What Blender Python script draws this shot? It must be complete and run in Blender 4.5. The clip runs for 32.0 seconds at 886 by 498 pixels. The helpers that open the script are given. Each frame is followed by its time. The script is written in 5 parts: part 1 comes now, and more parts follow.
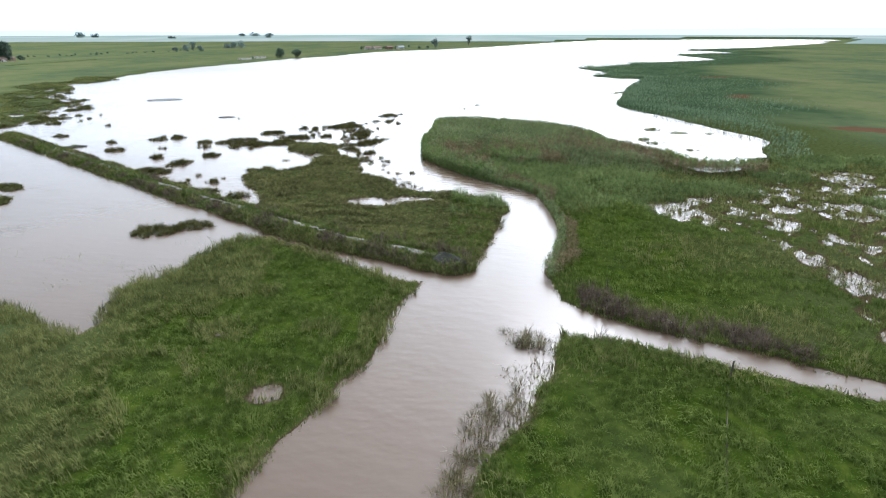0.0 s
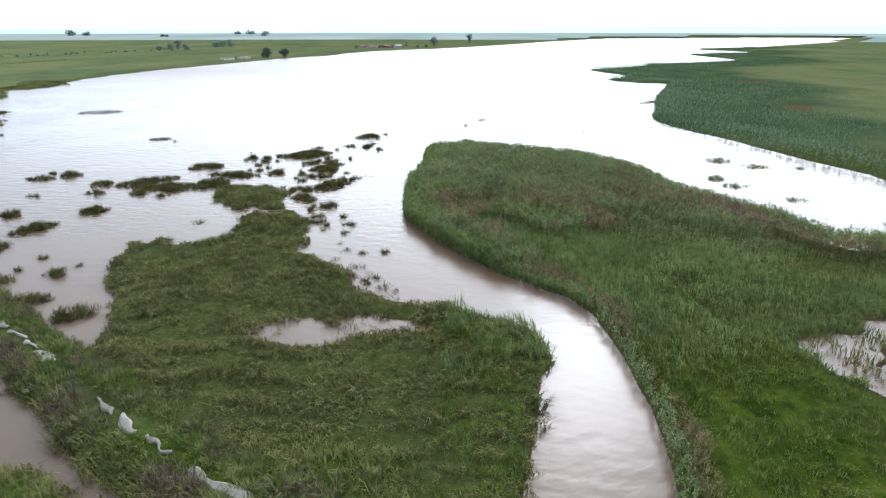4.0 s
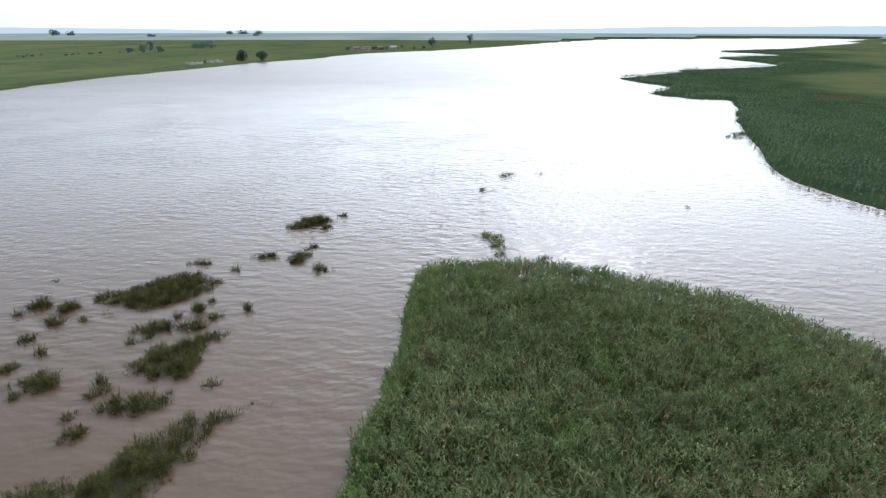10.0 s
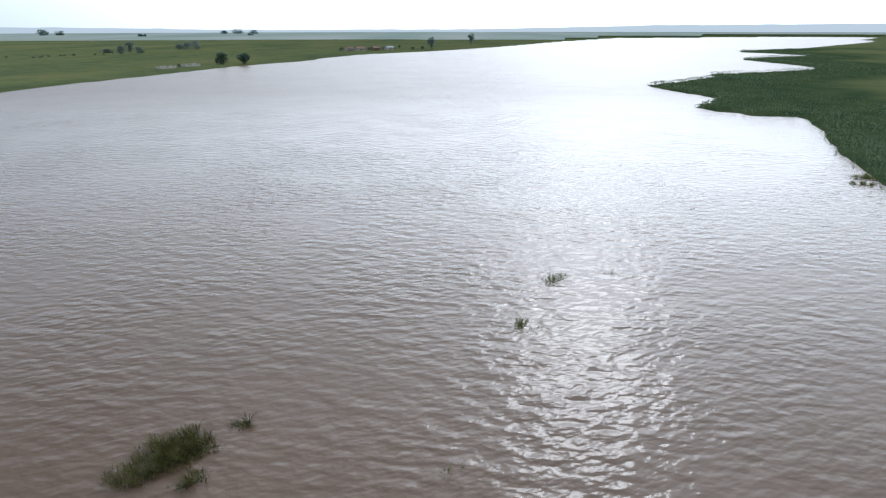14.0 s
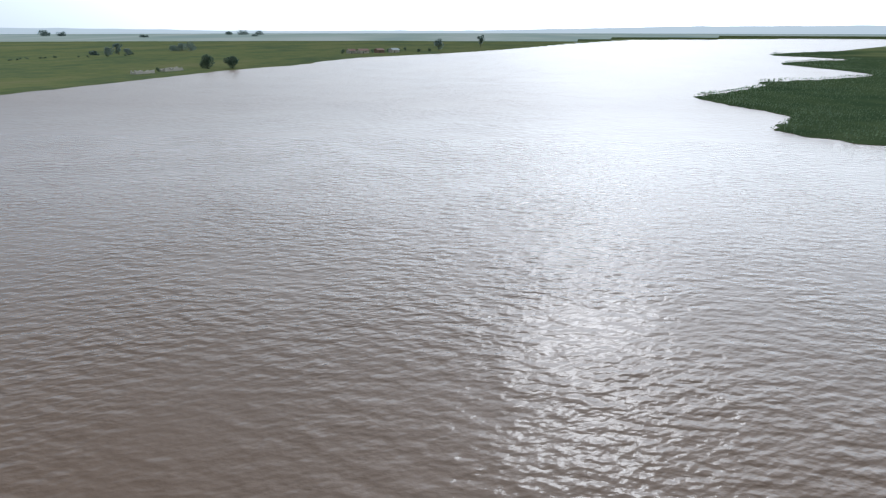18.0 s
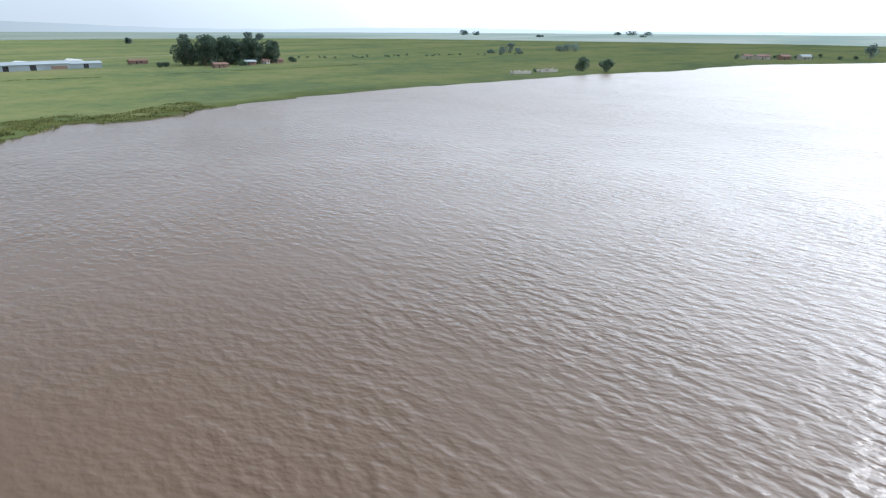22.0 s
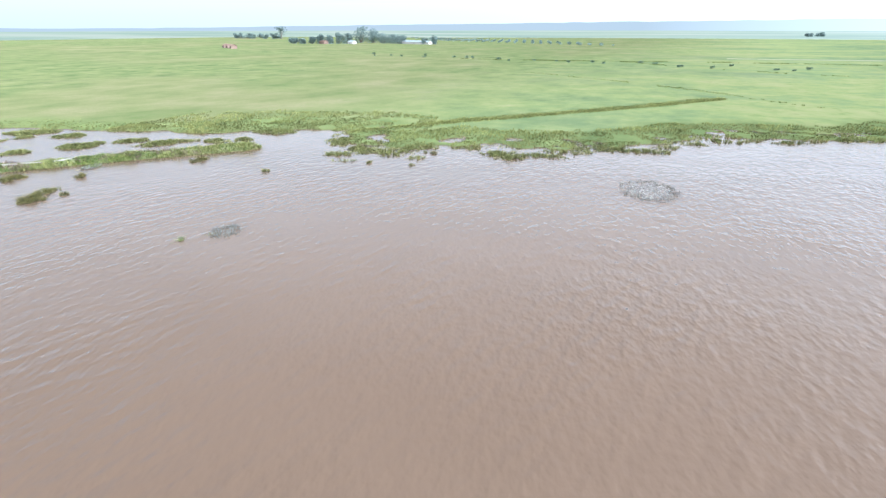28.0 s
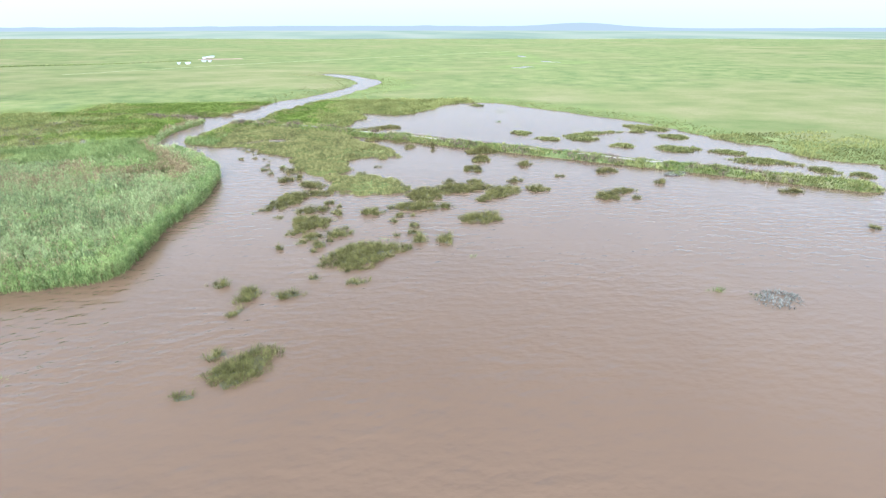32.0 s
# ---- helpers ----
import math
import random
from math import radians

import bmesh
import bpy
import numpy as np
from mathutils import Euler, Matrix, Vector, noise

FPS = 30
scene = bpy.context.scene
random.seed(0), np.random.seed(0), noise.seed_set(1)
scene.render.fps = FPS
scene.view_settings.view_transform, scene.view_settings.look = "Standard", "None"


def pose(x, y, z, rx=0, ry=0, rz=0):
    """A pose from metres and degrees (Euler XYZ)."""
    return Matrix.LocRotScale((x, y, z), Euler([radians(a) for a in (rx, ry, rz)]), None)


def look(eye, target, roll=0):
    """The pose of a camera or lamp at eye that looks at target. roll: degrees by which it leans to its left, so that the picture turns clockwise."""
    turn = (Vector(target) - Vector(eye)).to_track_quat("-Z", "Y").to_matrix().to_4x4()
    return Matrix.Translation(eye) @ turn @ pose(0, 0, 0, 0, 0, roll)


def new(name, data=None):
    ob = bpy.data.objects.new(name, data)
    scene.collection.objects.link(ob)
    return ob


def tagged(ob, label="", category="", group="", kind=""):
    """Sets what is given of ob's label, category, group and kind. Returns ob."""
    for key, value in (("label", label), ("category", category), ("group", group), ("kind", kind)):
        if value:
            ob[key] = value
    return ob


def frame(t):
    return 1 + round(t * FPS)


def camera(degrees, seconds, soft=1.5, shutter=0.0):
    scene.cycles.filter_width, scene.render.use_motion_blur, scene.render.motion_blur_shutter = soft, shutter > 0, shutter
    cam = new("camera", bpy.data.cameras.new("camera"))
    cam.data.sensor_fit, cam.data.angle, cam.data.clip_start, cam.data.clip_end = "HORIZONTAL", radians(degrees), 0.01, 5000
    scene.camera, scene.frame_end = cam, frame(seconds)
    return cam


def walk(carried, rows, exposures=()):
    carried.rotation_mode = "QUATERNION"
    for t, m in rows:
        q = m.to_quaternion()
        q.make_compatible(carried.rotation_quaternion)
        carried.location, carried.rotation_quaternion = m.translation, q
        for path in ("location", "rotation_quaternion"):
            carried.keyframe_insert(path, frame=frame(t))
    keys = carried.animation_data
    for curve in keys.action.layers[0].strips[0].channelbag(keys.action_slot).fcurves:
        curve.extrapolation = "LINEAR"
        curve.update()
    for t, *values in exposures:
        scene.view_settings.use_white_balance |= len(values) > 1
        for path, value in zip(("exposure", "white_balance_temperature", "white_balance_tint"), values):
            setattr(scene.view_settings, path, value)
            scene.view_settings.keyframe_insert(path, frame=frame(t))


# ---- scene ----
cam = camera(75.96, 32.0, soft=1.25)
PATH = [
    (0.0, (13.24, 29.17, 25.00), (10.08, 85.08, 3.47), -0.04),
    (0.5, (13.21, 34.29, 24.97), (10.04, 90.19, 3.40), -0.01),
    (1.0, (13.15, 39.42, 24.96), (9.96, 95.32, 3.37), 0.00),
    (1.5, (13.02, 44.58, 24.96), (9.85, 100.46, 3.36), 0.01),
    (2.0, (12.84, 49.76, 24.97), (9.68, 105.63, 3.34), 0.00),
    (2.5, (12.66, 54.97, 24.94), (9.50, 110.83, 3.28), -0.01),
    (3.0, (12.47, 60.22, 24.85), (9.33, 116.08, 3.18), -0.02),
    (3.5, (12.23, 65.58, 24.78), (9.07, 121.43, 3.10), -0.02),
    (5.5, (11.23, 87.73, 24.77), (8.12, 143.58, 3.08), -0.06),
    (6.0, (10.91, 93.32, 24.82), (7.78, 149.18, 3.13), -0.09),
    (6.5, (10.56, 98.91, 24.85), (7.44, 154.77, 3.16), -0.10),
    (7.0, (10.17, 104.48, 24.89), (7.07, 160.33, 3.18), -0.11),
    (7.5, (9.77, 109.99, 24.90), (6.68, 165.84, 3.18), -0.11),
    (8.0, (9.40, 115.43, 24.90), (6.30, 171.29, 3.20), -0.09),
    (8.5, (8.97, 120.88, 24.90), (5.93, 176.74, 3.22), -0.04),
    (9.0, (8.53, 126.36, 24.88), (5.48, 182.23, 3.20), 0.02),
    (9.5, (8.13, 131.93, 24.88), (5.13, 187.79, 3.20), 0.06),
    (10.0, (7.72, 137.51, 24.90), (4.72, 193.37, 3.21), 0.06),
    (10.5, (7.33, 143.11, 24.94), (4.33, 198.97, 3.24), 0.04),
    (11.0, (6.90, 148.70, 25.00), (3.89, 204.55, 3.28), -0.00),
    (11.5, (6.50, 154.35, 25.07), (3.50, 210.20, 3.34), -0.04),
    (12.0, (6.12, 160.05, 25.14), (3.13, 215.89, 3.38), -0.08),
    (12.5, (5.77, 165.78, 25.16), (2.79, 221.61, 3.39), -0.10),
    (13.0, (5.45, 171.49, 25.18), (2.44, 227.32, 3.40), -0.10),
    (13.5, (5.06, 177.12, 25.25), (2.08, 232.95, 3.47), -0.10),
    (14.0, (4.68, 182.76, 25.37), (1.71, 238.58, 3.57), -0.08),
    (14.5, (4.37, 188.50, 25.51), (1.38, 244.32, 3.72), -0.05),
    (16.5, (3.42, 210.92, 25.24), (0.39, 266.75, 3.47), -0.01),
    (17.0, (3.13, 216.37, 25.15), (0.12, 272.21, 3.41), -0.01),
    (17.5, (2.78, 221.61, 25.10), (-0.43, 277.46, 3.38), -0.01),
    (18.0, (2.36, 226.61, 25.08), (-1.36, 282.43, 3.39), 0.01),
    (18.5, (1.86, 231.31, 25.09), (-3.18, 287.03, 3.43), 0.05),
    (19.0, (1.27, 235.64, 25.14), (-6.39, 291.06, 3.48), 0.12),
    (19.5, (0.60, 239.56, 25.25), (-10.56, 294.40, 3.60), 0.19),
    (20.0, (-0.17, 243.05, 25.43), (-15.89, 296.75, 3.77), 0.26),
    (20.5, (-1.01, 246.11, 25.67), (-21.59, 298.13, 3.99), 0.31),
    (21.0, (-1.89, 248.76, 25.93), (-27.40, 298.55, 4.22), 0.31),
    (21.5, (-2.78, 251.04, 26.13), (-33.41, 297.84, 4.40), 0.28),
    (22.0, (-3.63, 252.96, 26.22), (-39.07, 296.21, 4.47), 0.29),
    (22.5, (-4.45, 254.50, 26.21), (-44.44, 293.57, 4.43), 0.34),
    (23.0, (-5.26, 255.69, 26.09), (-49.31, 290.11, 4.30), 0.42),
    (23.5, (-6.08, 256.66, 25.89), (-53.62, 286.06, 4.09), 0.47),
    (24.0, (-6.92, 257.54, 25.62), (-57.32, 281.66, 3.77), 0.46),
    (24.5, (-7.75, 258.28, 25.31), (-60.47, 276.77, 3.42), 0.39),
    (26.5, (-11.10, 260.05, 24.21), (-66.62, 253.93, 2.28), -0.01),
    (27.0, (-12.24, 260.05, 24.06), (-66.66, 247.46, 2.15), -0.07),
    (27.5, (-13.81, 259.66, 24.02), (-66.40, 240.83, 2.12), -0.07),
    (28.0, (-15.78, 258.88, 24.07), (-65.80, 234.01, 2.16), -0.05),
    (28.5, (-17.95, 257.63, 24.20), (-64.57, 226.87, 2.29), -0.03),
    (29.0, (-20.13, 255.94, 24.38), (-62.31, 219.32, 2.49), -0.03),
    (29.5, (-21.99, 253.98, 24.55), (-58.87, 211.99, 2.72), -0.06),
    (30.0, (-23.43, 252.01, 24.65), (-54.65, 205.64, 2.86), -0.07),
    (30.5, (-24.35, 250.55, 24.73), (-49.30, 200.51, 2.96), -0.03),
    (31.0, (-24.82, 249.90, 24.79), (-43.33, 197.14, 3.00), 0.01),
    (31.5, (-25.08, 249.83, 24.85), (-36.92, 195.22, 3.01), 0.02),
    (32.0, (-25.41, 250.06, 24.92), (-32.02, 194.59, 3.00), -0.00),
]
walk(cam, [(t, look(eye, target, roll)) for t, eye, target, roll in PATH],
     [(0.0, -0.04, 5600, 10), (6.0, -0.26, 5600, 10), (9.0, -0.54, 5600, 10), (13.0, -0.88, 5600, 10), (19.0, -0.92, 5650, 10), (21.0, -0.70, 5650, 10), (22.0, -0.27, 5600, 10), (23.0, 0.00, 5550, 10), (24.0, 0.36, 5550, 10), (28.0, 0.80, 5400, 10), (32.0, 0.88, 5350, 10)])

# ---- node helpers ----
def material(name):
    m = bpy.data.materials.new(name)
    m.use_nodes = True
    t = m.node_tree
    return m, t, t.nodes["Principled BSDF"], t.nodes["Material Output"]


def node(t, kind, links=None, operation="", vector_type=""):
    n = t.nodes.new("ShaderNode" + kind)
    if operation:
        n.operation = operation
    if vector_type:
        n.vector_type = vector_type
    for slot, value in (links or {}).items():
        if isinstance(value, bpy.types.NodeSocket):
            t.links.new(value, n.inputs[slot])
        else:
            n.inputs[slot].default_value = value
    return n


def ramp(t, factor, stops):
    n = t.nodes.new("ShaderNodeValToRGB")
    n.color_ramp.elements[0].position, n.color_ramp.elements[0].color = stops[0][0], (*stops[0][1], 1)
    n.color_ramp.elements[1].position, n.color_ramp.elements[1].color = stops[-1][0], (*stops[-1][1], 1)
    for position, colour in stops[1:-1]:
        n.color_ramp.elements.new(position).color = (*colour, 1)
    t.links.new(factor, n.inputs[0])
    return n.outputs[0]


def mix(t, factor, a, b):
    n = t.nodes.new("ShaderNodeMix")
    n.data_type = "RGBA"
    for slot, value in ((0, factor), (6, a), (7, b)):
        if isinstance(value, bpy.types.NodeSocket):
            t.links.new(value, n.inputs[slot])
        else:
            n.inputs[slot].default_value = value if slot == 0 else (*value, 1)
    return n.outputs[2]


def noise_tex(t, place, scale, detail=3.0, rough=0.55):
    return node(t, "TexNoise", {"Vector": place, "Scale": scale, "Detail": detail, "Roughness": rough}).outputs["Fac"]


# ---- sky and sun ----
SUN_AZ, SUN_EL = 13.0, 34.0          # degrees clockwise from +y, degrees above the horizon
world = bpy.data.worlds.new("world")
scene.world = world
world.use_nodes = True
wt = world.node_tree
sky = wt.nodes.new("ShaderNodeTexSky")
sky.sky_type = "NISHITA"
sky.sun_disc = False
sky.sun_elevation = radians(SUN_EL)
sky.sun_rotation = radians(SUN_AZ)
sky.air_density, sky.dust_density, sky.ozone_density = 1.0, 4.0, 1.5
veil = wt.nodes.new("ShaderNodeHueSaturation")       # thin milky overcast
veil.inputs["Saturation"].default_value = 0.08
veil.inputs["Value"].default_value = 3.7
wt.links.new(sky.outputs[0], veil.inputs["Color"])
az, el = radians(SUN_AZ), radians(SUN_EL)
SUN_DIR = Vector((math.sin(az) * math.cos(el), math.cos(az) * math.cos(el), math.sin(el)))
way = node(wt, "TexCoord").outputs["Generated"]
near_sun = node(wt, "VectorMath", {0: way, 1: tuple(SUN_DIR)}, operation="DOT_PRODUCT").outputs["Value"]
near_sun = node(wt, "MapRange", {"Value": near_sun, 1: -1.0, 2: 1.0, 3: 0.0, 4: 1.0}).outputs[0]
# the veil of cloud glows round the hidden sun and is dull and bluish away from it
glow = ramp(wt, near_sun, [(0.0, (0.074, 0.084, 0.088)), (0.25, (0.098, 0.109, 0.113)), (0.58, (0.140, 0.150, 0.153)), (0.70, (0.192, 0.203, 0.206)), (0.78, (0.28, 0.295, 0.30)), (0.87, (0.43, 0.445, 0.44)), (0.94, (0.72, 0.735, 0.72)), (1.0, (1.0, 0.995, 0.96))])
thick = node(wt, "VectorMath", {0: glow, 1: (48.0, 48.0, 48.0)}, operation="MULTIPLY").outputs["Vector"]
rise = node(wt, "SeparateXYZ", {0: way}).outputs["Z"]
depth = ramp(wt, rise, [(0.0, (1.0, 1.0, 1.0)), (0.22, (0.94, 0.94, 0.94)), (0.38, (0.82, 0.82, 0.82)), (0.55, (0.58, 0.58, 0.58)), (0.75, (0.66, 0.66, 0.66)), (1.0, (0.80, 0.80, 0.80))])    # milkier towards the horizon; the lift overhead is added to brighten the plants
thick = node(wt, "VectorMath", {0: thick, 1: depth}, operation="MULTIPLY").outputs["Vector"]
wt.links.new(mix(wt, 0.88, veil.outputs[0], thick), wt.nodes["Background"].inputs["Color"])
wt.nodes["Background"].inputs["Strength"].default_value = 0.143
sun = new("sun", bpy.data.lights.new("sun", "SUN"))
sun.data.energy, sun.data.angle, sun.data.color = 0.70, radians(13.0), (1.0, 0.95, 0.87)
sun.matrix_world = look(SUN_DIR * 300, (0, 0, 0))


# ---- materials ----
def leaf_material(name, dark, mid, light, patch=0.12, glow=0.2, rough=0.6):
    """Grass, sedge, reed or tree leaves: a tone for each blade, patches across the stand, light through the blade."""
    m, t, bsdf, out = material(name)
    place = node(t, "NewGeometry")
    tone = ramp(t, place.outputs["Random Per Island"], [(0.0, dark), (0.5, mid), (1.0, light)])
    big = noise_tex(t, place.outputs["Position"], patch, 4.0)
    patchy = ramp(t, big, [(0.34, tuple(c * 0.75 for c in dark)), (0.5, mid), (0.66, light)])
    clump = noise_tex(t, place.outputs["Position"], 1.5, 3.0, 0.6)
    clumpy = ramp(t, clump, [(0.38, tuple(c * 0.62 for c in dark)), (0.5, mid), (0.63, tuple(c * 1.25 for c in light))])
    colour = mix(t, 0.5, mix(t, 0.65, tone, patchy), clumpy)
    t.links.new(colour, bsdf.inputs["Base Color"])
    bsdf.inputs["Roughness"].default_value = rough
    bsdf.inputs["Specular IOR Level"].default_value = 0.0
    bsdf.inputs["Diffuse Roughness"].default_value = 1.0
    back = node(t, "BsdfTranslucent", {"Color": colour})
    both = node(t, "MixShader", {0: glow, 1: bsdf.outputs[0], 2: back.outputs[0]})
    t.links.new(both.outputs[0], out.inputs["Surface"])
    return m


def rough_material(name, a, b, scale, rough=0.85, bump=0.2, metal=0.0, fine=8.0):
    """Two tones broken up at two scales, with a fine relief."""
    m, t, bsdf, out = material(name)
    place = node(t, "TexCoord").outputs["Object"]
    broad, small = noise_tex(t, place, scale, 5.0), noise_tex(t, place, scale * fine, 3.0)
    colour = mix(t, small, ramp(t, broad, [(0.3, a), (0.7, b)]), tuple(0.5 * (p + q) for p, q in zip(a, b)))
    t.links.new(colour, bsdf.inputs["Base Color"])
    bsdf.inputs["Roughness"].default_value, bsdf.inputs["Metallic"].default_value = rough, metal
    relief = node(t, "Bump", {"Height": small, "Strength": bump, "Distance": 0.05})
    t.links.new(relief.outputs[0], bsdf.inputs["Normal"])
    return m


def ground_material():
    m, t, bsdf, out = material("meadow_ground")
    place = node(t, "NewGeometry").outputs["Position"]
    flat = node(t, "Mapping", {"Vector": place, "Scale": (1, 1, 0)}).outputs[0]
    wide, mid, fine = noise_tex(t, flat, 0.006, 5.0), noise_tex(t, flat, 0.07, 7.0, 0.68), noise_tex(t, flat, 1.3, 4.0, 0.7)
    streak = noise_tex(t, node(t, "Mapping", {"Vector": flat, "Rotation": (0, 0, 0.5), "Scale": (0.022, 0.03, 0)}).outputs[0], 1.0, 5.0, 0.6)
    grass = ramp(t, mid, [(0.32, (0.060, 0.080, 0.034)), (0.46, (0.100, 0.118, 0.052)), (0.56, (0.130, 0.138, 0.062)), (0.68, (0.165, 0.152, 0.086))])
    dry = ramp(t, streak, [(0.36, (0.090, 0.105, 0.045)), (0.5, (0.132, 0.130, 0.064)), (0.64, (0.172, 0.148, 0.088))])
    colour = mix(t, ramp(t, wide, [(0.44, (0.05, 0.05, 0.05)), (0.58, (0.95, 0.95, 0.95))]), grass, dry)
    colour = mix(t, ramp(t, fine, [(0.3, (0.0, 0.0, 0.0)), (0.75, (0.4, 0.4, 0.4))]), colour, (0.07, 0.10, 0.022))
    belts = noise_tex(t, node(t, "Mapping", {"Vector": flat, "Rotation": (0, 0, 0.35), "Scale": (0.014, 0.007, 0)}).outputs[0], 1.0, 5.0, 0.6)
    # pasture tones, paled and blued to stand in for haze
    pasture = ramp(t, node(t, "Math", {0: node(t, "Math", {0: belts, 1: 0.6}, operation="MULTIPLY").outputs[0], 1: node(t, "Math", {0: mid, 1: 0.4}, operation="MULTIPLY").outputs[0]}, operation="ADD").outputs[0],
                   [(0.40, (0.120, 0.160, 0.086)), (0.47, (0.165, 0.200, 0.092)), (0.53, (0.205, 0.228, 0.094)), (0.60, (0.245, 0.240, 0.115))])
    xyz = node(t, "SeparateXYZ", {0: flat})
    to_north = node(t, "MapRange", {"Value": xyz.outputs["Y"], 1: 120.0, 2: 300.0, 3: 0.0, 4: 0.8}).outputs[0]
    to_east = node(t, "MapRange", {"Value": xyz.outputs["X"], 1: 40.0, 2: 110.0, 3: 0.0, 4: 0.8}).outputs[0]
    hazy_grazed = node(t, "Math", {0: to_north, 1: node(t, "Math", {0: to_east, 1: node(t, "MapRange", {"Value": xyz.outputs["Y"], 1: 20.0, 2: 90.0, 3: 0.0, 4: 1.0}).outputs[0]}, operation="MULTIPLY").outputs[0]}, operation="MAXIMUM").outputs[0]
    colour = mix(t, hazy_grazed, colour, pasture)
    tuft = noise_tex(t, flat, 0.22, 3.0, 0.6)
    colour = mix(t, ramp(t, tuft, [(0.55, (0.0, 0.0, 0.0)), (0.70, (0.3, 0.3, 0.3))]), colour, (0.08, 0.11, 0.035))
    # peaty thatch, its colour also darkened for shade under the tufts
    peat_shade = node(t, "Attribute")
    peat_shade.attribute_name = "peat_shade"
    colour = mix(t, peat_shade.outputs["Fac"], colour, ramp(t, fine, [(0.3, (0.05, 0.062, 0.02)), (0.5, (0.092, 0.11, 0.034)), (0.7, (0.14, 0.155, 0.052))]))
    reedy = node(t, "Attribute")
    reedy.attribute_name = "reedy"
    colour = mix(t, reedy.outputs["Fac"], colour, ramp(t, mid, [(0.35, (0.045, 0.078, 0.038)), (0.65, (0.095, 0.135, 0.062))]))
    rim = node(t, "Attribute")
    rim.attribute_name = "rim"
    colour = mix(t, rim.outputs["Fac"], colour, ramp(t, mid, [(0.35, (0.080, 0.104, 0.038)), (0.65, (0.132, 0.155, 0.058))]))
    lush = node(t, "Attribute")
    lush.attribute_name = "lush"
    blade = noise_tex(t, flat, 0.55, 5.0, 0.7)
    colour = mix(t, lush.outputs["Fac"], colour, ramp(t, blade, [(0.34, (0.026, 0.044, 0.007)), (0.5, (0.062, 0.096, 0.012)), (0.66, (0.120, 0.150, 0.024))]))
    # bare red soil in the eastern pasture
    for x, y, rx, ry, turn in ((119, 270, 9, 16, -0.6), (119, 186, 22, 10, -0.5), (150, 374, 16, 9, -0.3)):
        off = node(t, "Mapping", {"Vector": flat, "Location": (x, y, 0), "Rotation": (0, 0, turn), "Scale": (rx, ry, 1)}, vector_type="TEXTURE")
        far = node(t, "VectorMath", {0: off.outputs[0]}, operation="LENGTH").outputs["Value"]
        wob = node(t, "Math", {0: far, 1: mid}, operation="ADD").outputs[0]
        colour = mix(t, ramp(t, wob, [(0.95, (0.8, 0.8, 0.8)), (1.5, (0.0, 0.0, 0.0))]), colour, (0.19, 0.085, 0.05))
    high = node(t, "SeparateXYZ", {0: place}).outputs["Z"]
    edge = node(t, "Math", {0: high, 1: node(t, "Math", {0: fine, 1: 0.08}, operation="MULTIPLY").outputs[0]}, operation="SUBTRACT").outputs[0]
    colour = mix(t, ramp(t, edge, [(-0.06, (0, 0, 0)), (0.0, (1, 1, 1))]), (0.10, 0.07, 0.04), colour)
    t.links.new(colour, bsdf.inputs["Base Color"])
    bsdf.inputs["Roughness"].default_value = 0.9
    bsdf.inputs["Specular IOR Level"].default_value = 0.0
    bsdf.inputs["Diffuse Roughness"].default_value = 1.0
    relief = node(t, "Bump", {"Height": node(t, "Math", {0: fine, 1: mid}, operation="ADD").outputs[0], "Strength": 0.2, "Distance": 0.15})
    t.links.new(relief.outputs[0], bsdf.inputs["Normal"])
    return m


